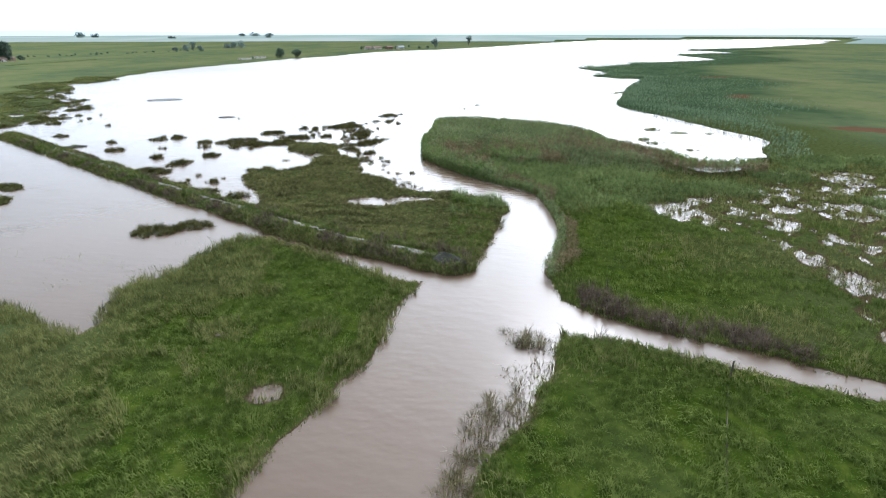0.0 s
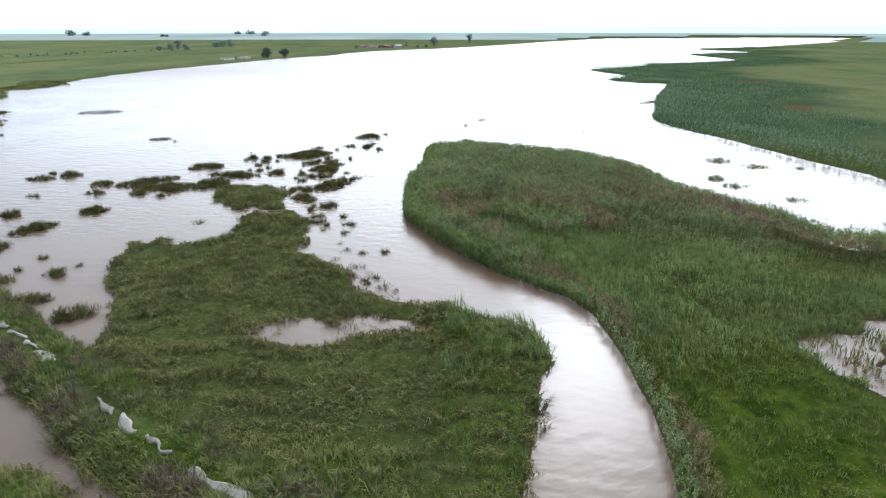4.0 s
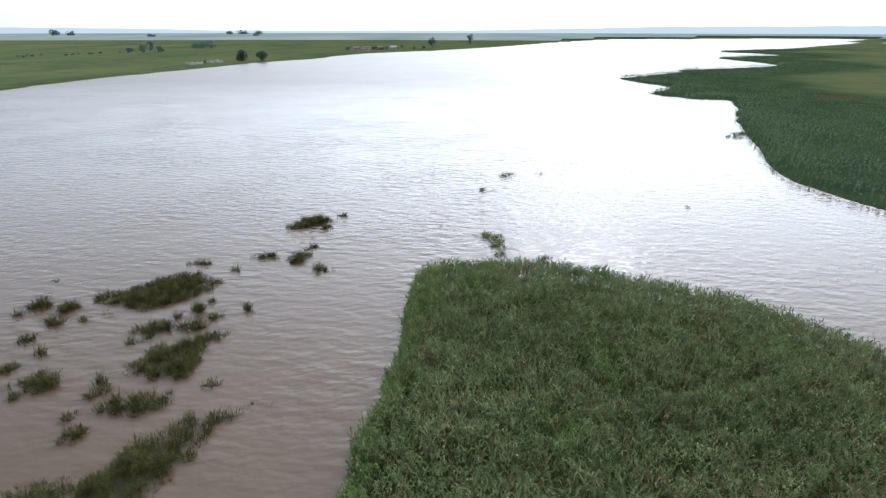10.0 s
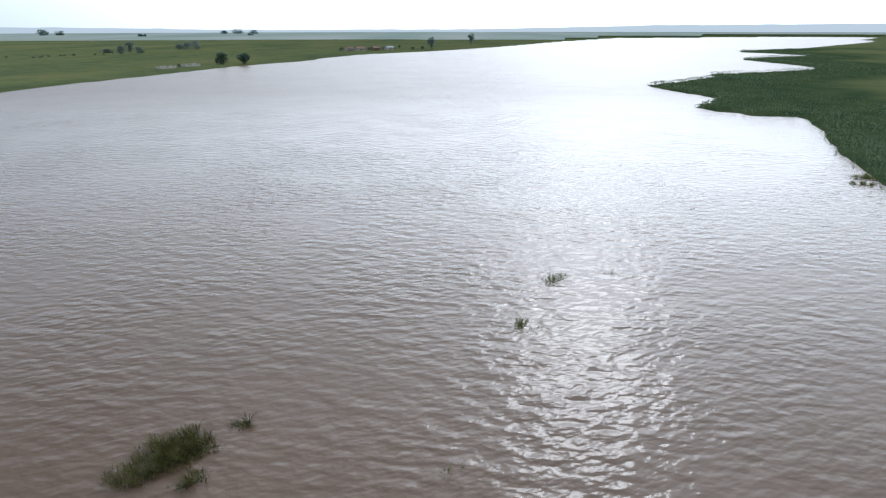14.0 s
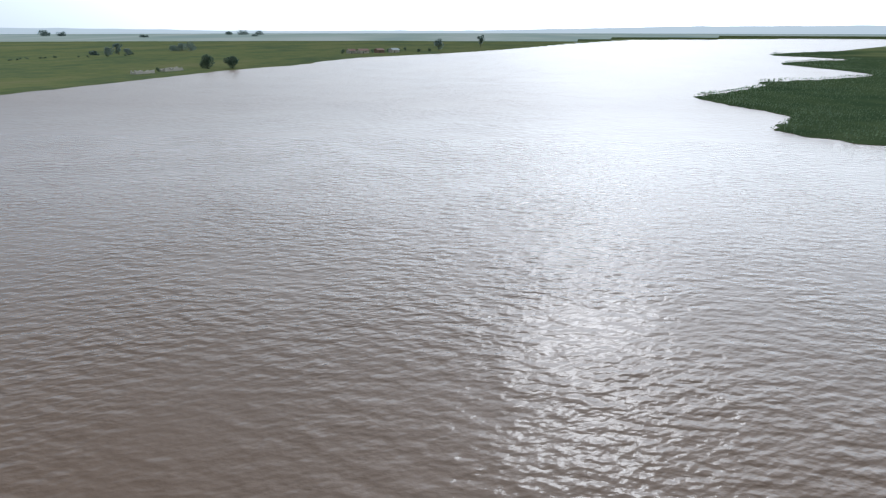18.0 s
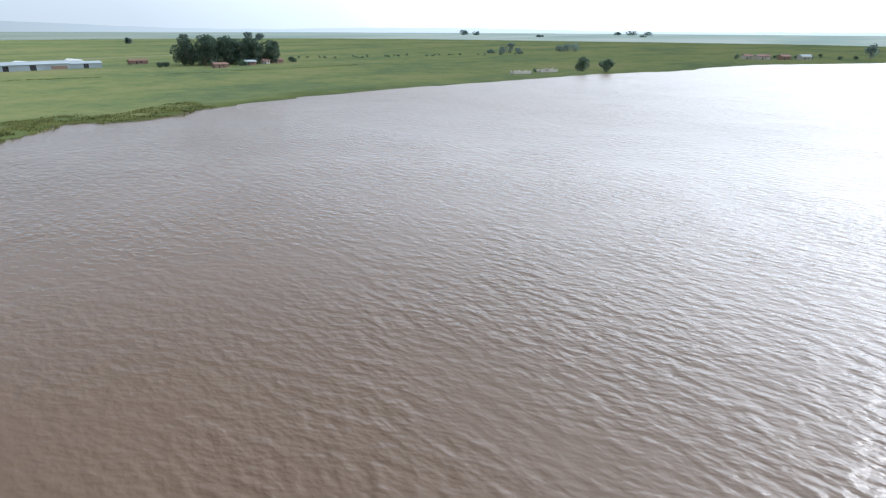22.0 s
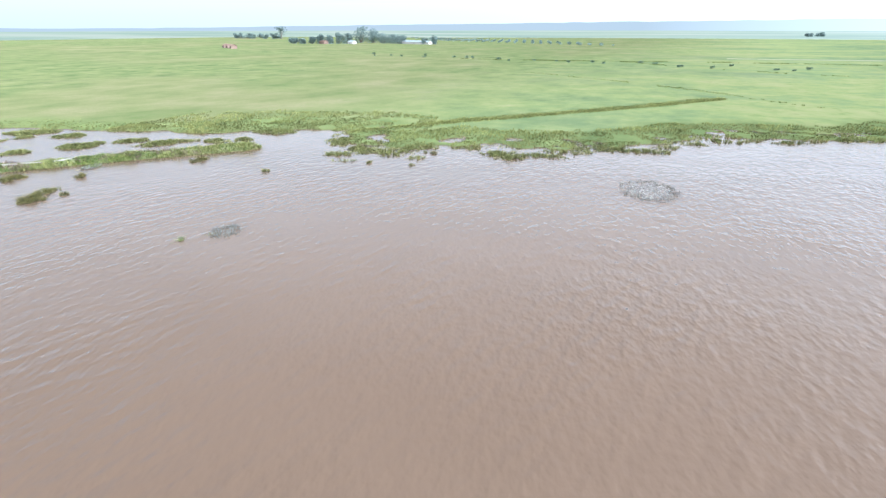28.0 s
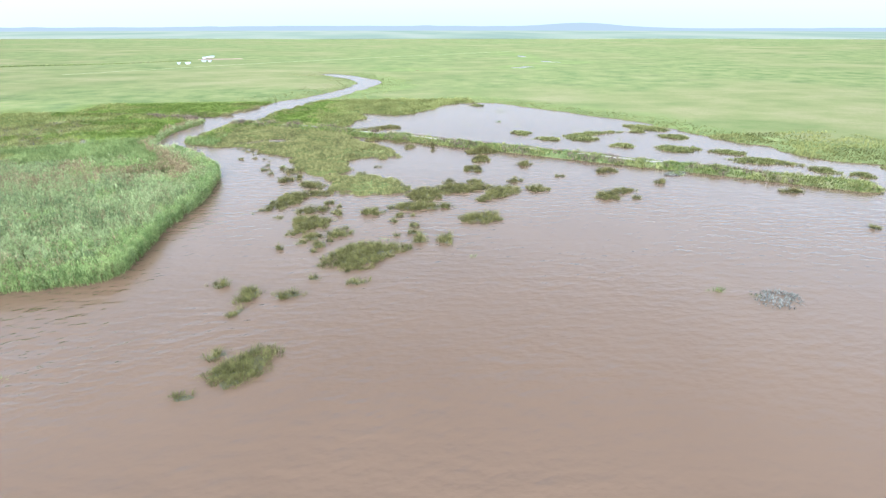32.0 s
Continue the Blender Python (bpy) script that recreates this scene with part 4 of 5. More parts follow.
grass_field("dike_bushes", -112, 14, 86, 174, 5.0, lambda x, y, z, s: (np.hypot(x - 10.3, y - 88.9) > 1.9) & (s > -0.3) & (to_segments(x, y, L_DIKE[:-1], L_DIKE[1:]) < 2.6) & (to_segments(x, y, L_DIKE[:-1], L_DIKE[1:]) > 0.8) & (vnoise(x, y, 2.6, 59) > 0.62),
            lambda x, y, s: np.where(x < -16, 0.75, 1.1) * lumpy(x, y, 1.4, 56), 9, 0.034, M_LUSH, "leafy green weeds on the dike's sides", "weeds", comb=False, rad=0.3)
grass_field("west_dike_weeds", -250, -128, 172, 262, 3.0, lambda x, y, z, s: to_segments(x, y, L_WDIKE[:-1], L_WDIKE[1:]) < 2.6,
            lambda x, y, s: 0.6 * lumpy(x, y, 1.8, 53), 6, 0.06, M_SEDGE, "olive weeds on the low western dike", "weeds", comb=False)
grass_field("dike_sedge", -112, 14, 86, 172, 4.0, lambda x, y, z, s: (np.hypot(x - 10.3, y - 88.9) > 1.9) & (s > -0.6) & (to_segments(x, y, L_DIKE[:-1], L_DIKE[1:]) < 3.0) & (to_segments(x, y, L_DIKE[:-1], L_DIKE[1:]) > 0.7) & (vnoise(x, y, 4.5, 57) > 0.45),
            lambda x, y, s: 0.95 * lumpy(x, y, 1.6, 58), 6, 0.035, M_SEDGE, "olive sedge on the dike's slopes", "sedge", comb=False)
# sedge belt of the western shore and the pond's far rim
grass_field("west_marsh", -262, -96, 120, 360, 2.6, lambda x, y, z, s: (s > -0.9) & (s < 16 + 22 * vnoise(x, y, 25, 61) * np.clip((260 - y) / 60, 0.25, 1)) & (RNG.rand(len(x)) < 1.1 - np.maximum(s, 0) / 50) & (vnoise(x, y, 5, 62) > 0.25) & (vnoise(x, y, 8, 66) > 0.42),
            lambda x, y, s: 0.5 * lumpy(x, y, 3, 63), 4, 0.05, M_MARSH, "belt of sedge along the western lake shore")
grass_field("west_sedge", -262, -96, 120, 360, 2.6, lambda x, y, z, s: (s > -0.9) & (s < 16 + 22 * vnoise(x, y, 25, 61) * np.clip((260 - y) / 60, 0.25, 1)) & (RNG.rand(len(x)) < 1.1 - np.maximum(s, 0) / 50) & (vnoise(x, y, 5, 62) > 0.2) & (vnoise(x, y, 8, 66) <= 0.46),
            lambda x, y, s: 0.7 * lumpy(x, y, 3, 63), 4, 0.05, M_SEDGE, "brown-olive sedge patches along the western lake shore")
grass_field("pond_rim", -150, -30, 20, 165, 2.0, lambda x, y, z, s: (s > -0.5) & (s < 14 * RNG.rand(len(x))) & (inside(x, y, P_LAKE) < 2),
            lambda x, y, s: 0.36 * lumpy(x, y, 3, 64), 5, 0.05, M_MARSH, "fresh green grass around the flooded pond")
grass_field("river_bank", -60, 40, -95, 60, 0.7, lambda x, y, z, s: (s > -0.3) & (s < 20 * RNG.rand(len(x))) & ((y < 41) | (x < -44)),
            lambda x, y, s: 0.4 * lumpy(x, y, 3, 65), 5, 0.06, M_MARSH, "green grass along the upper creek")


# ---- sedge islets ----
def islet(cx, cy, r, tall=0.85, sparse=1.0, mat=None, label="", group="sedge islets in the lake", deep=0.0, angle=None, blade=0.016, bush=26):
    """A low root mat of mud under a head of crowded sedge tussocks, ragged in outline."""
    n = 30
    deep = deep or r * 0.72
    r, deep, tall = r * 1.12, deep * 1.3, tall * 1.4
    rr = random.Random(int(cx * 31 + cy * 17))
    waves = [(k, rr.uniform(0, 6.28), rr.uniform(0.08, 0.30) / k ** 0.5) for k in (2, 3, 4, 6, 9)]
    lobes = [max(0.45, 0.95 + sum(w * math.sin(k * 2 * math.pi * i / n + ph) for k, ph, w in waves)) for i in range(n)]
    angle = 0.25 * math.sin(cx + 2 * cy) + 0.1 if angle is None else angle
    ca, sa = math.cos(angle), math.sin(angle)

    def shape(i, f):
        a, q = i * 2 * math.pi / n, lobes[i] * f
        u, v = math.cos(a) * q * r, math.sin(a) * q * deep
        return ca * u - sa * v, sa * u + ca * v

    verts = [(*shape(k, 0.92), -0.3) for k in range(n)] + [(*shape(k, 0.82), 0.04) for k in range(n)] + [(*shape(k, 0.45), 0.14) for k in range(n)] + [(0, 0, 0.17)]
    faces = [(a * n + k, a * n + (k + 1) % n, (a + 1) * n + (k + 1) % n, (a + 1) * n + k) for a in (0, 1) for k in range(n)]
    faces += [(2 * n + k, 2 * n + (k + 1) % n, 3 * n) for k in range(n)]
    thing = part("sedge_islet", verts, faces, M_MUD)
    thing.location = (cx, cy, -0.1 if sparse > 0.8 else -0.25)
    count = max(5, int(r * deep * 3.14 * 4.6 * sparse))
    a = RNG.rand(count) * 2 * np.pi
    q = np.sqrt(RNG.rand(count)) * (1.0 + 0.2 * (sparse < 0.9))
    rim = np.interp(a, np.arange(n + 1) * 2 * np.pi / n, lobes + lobes[:1]) * q
    lx, ly = np.cos(a) * rim * r, np.sin(a) * rim * deep
    px, py = ca * lx - sa * ly, sa * lx + ca * ly
    high = tall * (1.05 - 0.5 * q ** 2) * (0.5 + 0.75 * vnoise(px + cx, py + cy, 0.9, 71)) * min(1.0, 0.62 + min(r, deep) * 0.3)
    P = np.stack([px, py, np.where(q < 0.9, 0.12 * (1 - q), -0.08)], 1)
    tagged(stand("sedge", blades(P, high, bush, 0.26, blade, 0.85), mat or M_ISLET, "", "", parent=thing), kind="stuff")
    return tagged(thing, label or "olive sedge islet standing in brown water", "islet", group)


# x, y, half length, half depth, turn
NORTH_ISLETS = [(-23.5, 188, 5, 2.9, .5), (-23, 195.5, 1.3, .4, .2), (-20.2, 180.5, 1.9, .9, .2), (-17, 181.3, 1.1, .9, -.1), (-15.7, 183, 1, .4, .4), (-14.6, 179.3, 1.7, .5, .55), (-16.3, 175.4, 2.9, 2.1, 0),
                (-11.6, 172.5, .8, .4, 0), (-15.6, 169.8, 2.2, .9, .2), (-39.6, 176, 2.9, 1.7, .3), (-31.6, 169.8, 4.2, 1.4, -.1), (-33, 163, 3.4, 2.6, .6), (-39, 160.5, 4.4, 2.2, .1), (-45, 163.8, 4.6, 1.8, .65)]
LOOSE_ISLETS = [(-51.5, 162, 1.8, 1.3, 0), (-42.3, 156.9, 1.4, 1, 0), (-49.2, 156.5, 1.8, .5, .3), (-57.8, 154.2, 1, .35, 0), (-33.5, 184.2, 1, 1.2, .3), (-30.3, 184.2, 1.1, .35, 0), (-29.9, 181, .8, .6, .3),
                (-30.1, 178, .8, .6, 0), (-28.2, 173.7, 1.3, .4, 1), (-27.3, 176, .45, .4, 0), (-24.5, 171.8, 1.8, .9, -.2), (-34.3, 182.4, .4, .35, 0), (-14.7, 210.2, 2.7, 1.5, .75), (-13.7, 212.4, 1.2, .8, .2), (-12.9, 211.2, 1.3, .6, .3), (-11.9, 208.5, 1.5, .35, .6), (-10.9, 214, 1, .5, .3)]
LONE_ISLETS = [(-16, 197.8, 1.8, .6, .15), (-12.4, 197.4, 1.8, .8, 1.25), (-11.8, 200.9, 1.1, .5, 1.1), (-8.8, 194.6, 1.1, .55, .1), (-18.4, 194, .5, .35, 0), (-21.8, 192.2, .4, .4, 0), (-4.9, 143.3, .75, .6, .3), (-4.9, 139.9, .6, .35, .4),
               (-10, 151.6, 1.4, 1, .5), (-11.7, 149.5, 1.1, .5, 0), (-11.7, 144.4, .8, .6, .7), (-10.3, 146.5, 1.2, .45, .3), (-9.2, 144, 1.3, .4, .65), (-14.5, 155.5, 1.4, 2.2, .8), (-12.2, 163.5, 4.4, 2, .9), (-16.8, 161, 2, .9, .7)]
FRINGE_ISLETS = [(-4.3, 135.8, .6, .35, .5), (-3, 133.4, .6, .4, .3), (-3.8, 130.7, .45, .35, .6), (-1.1, 128.4, 1.7, .4, .6), (-.8, 126.1, .9, .4, .4), (.8, 126.9, .8, .6, .5), (2.4, 125.9, .6, .35, .5), (2.8, 123.4, .9, .55, .55),
                 (4.3, 122.7, .35, .3, 0), (3.8, 121.5, .35, .3, 0), (4.9, 120.4, .45, .35, .2), (-25.7, 143.4, 1, .7, .4)]
COVE_ISLETS = [(-64.7, 165.1, 2.7, .8, .34), (-65.3, 169.1, .9, .4, 0), (-61, 167.8, 1.9, 1.3, .2), (-67.5, 151.5, 2, 1.3, .6), (-53.8, 144.6, 1.5, 1, .5), (-48.1, 131, 3.6, 2.4, .73), (-46.3, 139.2, 3, 1.3, 1.15),
               (-43.3, 147.4, 1.7, 1.9, .26), (-37.6, 155.8, 1.2, .5, .6), (-24.9, 115.9, 1.8, 1.2, .5), (-31, 118.8, 1.8, .8, .2), (-37.4, 122.7, 1.4, .8, .4), (-42.5, 126.3, .9, .35, 0), (-73.4, 160.4, 1.2, .7, .3),
               (-92, 168.5, 1.8, 1, .1), (-90.6, 186.3, .9, .5, 0), (-33, 125, 1.2, .8, .2), (-29, 98.5, 3.2, 1.9, .3), (-25.2, 101, 2.7, 1.6, .1)]
POND_ISLETS = [(-78.7, 113.8, 7.5, 1.5, -2.89), (-66, 119.1, 2.7, 1.8, 2.42), (-74.4, 119.5, 3.4, 2.6, 2.42), (-80.3, 129, 2.6, 2, 2.42), (-90.5, 134, 4.4, 3, 2.42), (-99.5, 139.1, 3.4, 1.8, 2.41), (-97, 120.1, 3.3, 2.2, 2.41),
               (-96, 107, 6, 3, 2.41), (-109, 123, 4.4, 2.4, 2.41), (-101, 147.6, 5.2, 2.4, 2.75), (-61.7, 110.5, 2.6, 2, 2.7), (-60.1, 56.8, 2.4, 1.8, 2.41), (-91.6, 112, 1.9, 1.5, 2.41), (-123, 160, 4.2, 3.4, 2), (-107.6, 156, 2.4, 1.8, 2), (-111.8, 160, 2, 1.4, 2)]
MARSH_ISLETS = [(-120, 182, 4, 5), (-114.6, 195.6, 6.8, 3.2), (-104, 193.6, 2.5, .8), (-123, 201, 3.8, 3.4), (-121.9, 219, 3, 3), (-124.9, 228.8, 3, 1.5), (-131.5, 233, 2.6, 1.7),
                (-135.6, 237.4, 2.5, 1.4), (-139, 247.2, 3, 1.8), (-157.3, 262, 1.4, 1), (-108, 189, 3, 1.4), (-112, 205, 2.2, 1.2), (-126, 210.3, 4, 2), (-123.3, 217.8, 4, 2), (-120, 222, 3, 1.6)]
SHORE_ISLETS = [(-124.5, 225.2, 4.5, 2), (-130.2, 228.1, 3.5, 1.8), (-134.9, 231.1, 3, 1.6), (-138.2, 235.1, 4, 2), (-138.5, 239.7, 3, 1.5), (-137.9, 243.8, 4, 1.8), (-144.6, 248.0, 3.5, 1.8), (-151.2, 253.1, 3.5, 1.6), (-157.2, 258, 3, 1.5),
                (-161.1, 264.2, 2.5, 1.4), (-161.9, 272, 4.5, 1.6), (-165.6, 276.6, 2.5, 1.3), (-170.6, 283.6, 4, 1.8), (-109, 188.9, 4, 1.6), (-114.9, 190.4, 4, 2), (-112.2, 199, 3.2, 1.4), (-122.3, 188.4, 4, 2), (-119.1, 199, 3.6, 1.8)]
for cx, cy, r, d, turn in NORTH_ISLETS + LOOSE_ISLETS + LONE_ISLETS + COVE_ISLETS:
    islet(cx, cy, r, 0.8, 1.0, deep=d, angle=turn)
for cx, cy, r, d, turn in FRINGE_ISLETS:
    islet(cx, cy, r, 0.75, 0.75, label="grey-green sedge tuft off the delta's shore", group="tufts off the delta", deep=d, angle=turn)
for cx, cy, r, d, turn in POND_ISLETS:
    islet(cx, cy, r, 0.62, 1.0, M_MARSH, label="low yellow-green sedge islet in the flooded pond", group="sedge islets in the pond", deep=d, angle=turn, blade=0.05, bush=12)
for cx, cy, r, d in MARSH_ISLETS + SHORE_ISLETS:
    islet(cx, cy, r, 0.7, 0.7, M_MARSH, label="low sedge islet off the western marsh", group="sedge islets off the marsh", deep=d, angle=2.0, blade=0.055, bush=8)
# single small tussocks between them
r = random.Random(5)
for cx, cy, wide, deep, k in ((-20, 182, 8, 5, 8), (-27, 176, 8, 8, 8), (-34, 124, 10, 8, 4), (-9, 148, 3, 6, 5), (-1, 129, 3, 5, 5), (-14, 170, 6, 4, 6), (-112, 196, 8, 12, 10)):
    for _ in range(k):
        x, y = cx + r.uniform(-wide, wide), cy + r.uniform(-deep, deep)
        if relief(np.array([x]), np.array([y]))[1][0] < -0.8:
            islet(x, y, r.choice((0.3, 0.4, 0.45, 0.55, 0.8)), 0.8, 1.2, label="small lone sedge tussock in the water", group="lone tussocks")
# thin emergent tufts, half drowned
DROWNED = [(-7, 170, .8), (10, 206, 2.0), (11, 203.5, 1.3), (11, 200, 1.2), (16, 199, 1.0), (4, 210, .6), (10, 229, 1.6), (14, 239, 1.3), (20, 241, .7), (40, 221, .5),
           (9, 207, .6), (76, 287, 3.0), (77, 281, 1.8), (61, 187, 2.8), (66, 182, 2.6), (55, 172, 2.0), (56, 167, 2.2), (59, 167, .4), (74, 181, 1.2), (72, 282, 2.2),
           (62, 159, 1.6), (14.5, 67, .6), (-60, 92, 1.0), (-59, 202, .8), (-8, 141, .6), (-79, 155, 1.8), (-26, 183, .6), (-36, 190, .4)]
for cx, cy, r in DROWNED:
    islet(cx, cy, r, 0.7, 0.75, M_WEED, "thin tuft of half-drowned water weed", "drowned tufts in the lake")

# brown weeds standing in the creek's mouth and along its bank
for cx, cy, r, d in ((18.2, 72.2, 1.6, 1.9), (14.6, 62.9, 1.3, 0.8), (14.0, 61.0, 1.5, 0.9), (13.5, 58.8, 1.5, 0.9), (13.0, 56.7, 1.5, 0.9), (12.6, 54.8, 1.4, 0.9), (16.7, 65.2, 0.7, 0.5), (16.0, 63.0, 0.7, 0.5)):
    islet(cx, cy, r, 0.95, 0.75, M_BROWN, "brown bushy clump of drowned weeds by the creek bank", "brown weed clumps", deep=d, angle=1.2)
islet(76.5, 147.3, 6.5, 0.9, 0.9, None, "broad flat sedge islet in the shallow inlet", "sedge islets in the lake", deep=2.6, angle=0.1)

# ---- the dike's bare crest and its burnt end ----
def height_at(x, y):
    return float(relief(np.array([x]), np.array([y]))[0][0])


def ribbon(name, points, width, mat, lift, label, category, kind="structure", wobble=0.25, rounds=3, taper=False):
    """A strip laid on the ground along a line, uneven at its edges."""
    p = smooth_line(points, False, rounds)
    d = np.gradient(p, axis=0)
    side = np.stack([-d[:, 1], d[:, 0]], 1) / (np.linalg.norm(d, axis=1)[:, None] + 1e-9)
    w = width * 0.5 * (1 + wobble * (vnoise(p[:, 0], p[:, 1], width * 1.5, 81) - 0.5) * 2)
    if taper:
        w = w * np.sin(np.linspace(0.12, math.pi - 0.12, len(w))) ** 0.6
    rows = []
    for k in (-1.0, -0.55, 0.0, 0.55, 1.0):
        q = p + side * (w * k)[:, None]
        z = relief(q[:, 0], q[:, 1])[0] + lift * (1.0 if abs(k) < 0.9 else 0.2)
        rows.append(np.column_stack([q, z]))
    n = len(p)
    verts = np.vstack(rows)
    faces = [(a * n + k, a * n + k + 1, (a + 1) * n + k + 1, (a + 1) * n + k) for a in range(4) for k in range(n - 1)]
    ob = part(name, [tuple(v) for v in verts], faces, mat)
    return tagged(ob, label, category, kind=kind)


r = random.Random(31)
for x0, y0, x1, y1, k, wide in ((9.2, 89.7, 1.2, 93.6, 1, 1.3), (0.8, 93.9, -5.2, 96.9, 1, 0.95), (-6, 97.3, -14, 102.6, 3, 0.4), (-20, 106.8, -30, 113.4, 4, 0.6), (-31, 114.2, -41, 121, 4, 0.7), (-52, 129, -60, 135, 3, 0.5), (-66, 139.6, -80, 149.6, 4, 0.6)):
    for i in range(k):
        f, g = (i + r.uniform(0.0, 0.1)) / k, (i + r.uniform(0.8, 1.0)) / k
        run = [(x0 + (x1 - x0) * q + r.uniform(-0.3, 0.3), y0 + (y1 - y0) * q + r.uniform(-0.3, 0.3)) for q in (f, f + (g - f) * 0.25, f + (g - f) * 0.5, f + (g - f) * 0.75, g)]
        ribbon("dike_path", run, wide * r.uniform(0.8, 1.2), M_SAND, 0.10, "patch of bare pale sand on the dike's crest", "path", wobble=0.8, taper=True)


def mound(name, x, y, rx, ry, high, mat, label, category, turn=0.0, seed=1):
    n, rings = 22, 7
    verts, faces = [], []
    for a in range(rings):
        f = 1 - a / (rings - 0.6)
        for k in range(n):
            t = k * 2 * math.pi / n
            j = 1 + 0.22 * math.sin(3 * t + seed) + 0.14 * math.sin(5 * t + 2 * seed) + 0.06 * math.sin(11 * t + a)
            px, py = math.cos(t) * rx * f * j, math.sin(t) * ry * f * j
            verts.append((math.cos(turn) * px - math.sin(turn) * py, math.sin(turn) * px + math.cos(turn) * py,
                          high * (1 - f ** 1.6) * (1 + 0.25 * math.sin(7 * t + a * 1.7)) - 0.12))
    verts.append((0, 0, high))
    for a in range(rings - 1):
        faces += [(a * n + k, a * n + (k + 1) % n, (a + 1) * n + (k + 1) % n, (a + 1) * n + k) for k in range(n)]
    faces += [((rings - 1) * n + k, (rings - 1) * n + (k + 1) % n, rings * n) for k in range(n)]
    ob = part(name, verts, faces, mat)
    ob.data.shade_smooth()
    ob.location = (x, y, height_at(x, y) - 0.05)
    return tagged(ob, label, category)


mound("earth_mound", 10.4, 89.2, 2.0, 1.25, 0.55, M_CHAR, "charred dark earth mound at the end of the dike", "mound", -0.5)
mound("earth_mound", 30.5, 76.4, 1.6, 0.5, 0.45, M_SAND, "bare pale earth heap on the channel bank", "mound", -0.45, 3)


# brushy bank south of the wet meadow
grass_field("bank_brush", 24, 44, 70, 82, 9.0, lambda x, y, z, s: (s > 0.2) & (s < 3.6 - 1.6 * vnoise(x, y, 3, 90)) & (x < 41) & (vnoise(x, y, 2.4, 92) > 0.40),
            lambda x, y, s: 1.4 * lumpy(x, y, 1.6, 91), 7, 0.028, M_BRUSH, "brown brush on the channel bank", "brush", comb=False)


def bevel_box(x0, x1, y0, y1, z0, z1):
    v = [(x, y, z) for z in (z0, z1) for x, y in ((x0, y0), (x1, y0), (x1, y1), (x0, y1))]
    f = [(0, 3, 2, 1), (4, 5, 6, 7), (0, 1, 5, 4), (1, 2, 6, 5), (2, 3, 7, 6), (3, 0, 4, 7)]
    return v, f


def join(*pieces):
    v, f = [], []
    for pv, pf in pieces:
        f += [tuple(i + len(v) for i in face) for face in pf]
        v += pv
    return v, f


def tube(a, b, r0, r1, n=7):
    a, b = Vector(a), Vector(b)
    d = (b - a).normalized()
    u = d.orthogonal().normalized()
    w = d.cross(u)
    v = [tuple(c + (u * math.cos(k * 2 * math.pi / n) + w * math.sin(k * 2 * math.pi / n)) * r) for c, r in ((a, r0), (b, r1)) for k in range(n)]
    f = [(k, (k + 1) % n, n + (k + 1) % n, n + k) for k in range(n)] + [tuple(range(n, 2 * n)), tuple(range(n - 1, -1, -1))]
    return v, f


def fence_post(x, y, high, lean):
    post = part("fence_post", *tube((0, 0, -0.3), (lean, 0.03, high), 0.075, 0.06, 8), M_WOOD)
    post.location = (x, y, height_at(x, y))
    part("wire_wrap", *tube((lean * 0.7, 0.02, high * 0.7), (lean * 0.74, 0.02, high * 0.74), 0.085, 0.085, 8), M_CHAR, post, "rusty wire wound round the post")
    tagged(post, "dark weathered wooden fence post in the grass", "post", "fence posts")


for x, y, high, lean in ((33, 67.2, 1.5, 0.06), (27, 82.5, 1.2, -0.05), (11.6, 91.6, 0.9, 0.02)):
    fence_post(x, y, high, lean)


# ---- fish traps of sticks in the lake ----
def stick_ring(cx, cy, rx, ry, turn, label, fill=130, inner_mat=None, tall=0.38, rim=260):
    base = new("stick_ring", None)
    v, q, t = [], [], []
    for k in range(rim):
        a = RNG.rand() * 2 * math.pi
        f = 1 + 0.10 * RNG.randn()
        px, py = math.cos(a) * rx * f, math.sin(a) * ry * f
        v.append((math.cos(turn) * px - math.sin(turn) * py, math.sin(turn) * px + math.cos(turn) * py, -0.1))
    base.location = (cx, cy, 0)
    P = np.array(v)
    stand("weed_rim", blades(P, np.full(len(P), 0.45), 3, 0.25, 0.038, 1.0), M_STICK, "", "", parent=base)["kind"] = "stuff"
    inner = []
    for k in range(fill):
        a, f = RNG.rand() * 2 * math.pi, math.sqrt(RNG.rand()) * 0.92
        px, py = math.cos(a) * rx * f, math.sin(a) * ry * f
        inner.append((math.cos(turn) * px - math.sin(turn) * py, math.sin(turn) * px + math.cos(turn) * py, -0.05))
    P = np.array(inner)
    stand("floating_weed", blades(P, np.full(len(P), tall), 3, 0.3, 0.035, 1.3), inner_mat or M_PALESTEM, "", "", parent=base)["kind"] = "stuff"
    tagged(base, label, "weed ring")


stick_ring(-107.6, 249.3, 5.6, 4.0, 0.3, "oval ring of dead stems around floating weed", 520, None, 0.3)
stick_ring(-63.9, 204.4, 2.2, 1.6, 0.5, "small mat of dead stems with a green edge", 90, M_STICK, 0.5, 70)
islet(-62.3, 203.9, 0.9, 0.7, 0.8, None, "green sedge tuft on the rim of a dead weed mat", deep=0.6, angle=1.9)
islet(-58.5, 203.1, 0.7, 0.55, 0.8, None, "green tuft at the edge of a dead weed mat")
stick_ring(-79, 155, 2.0, 0.9, 0.4, "thin mat of pale drowned stems")


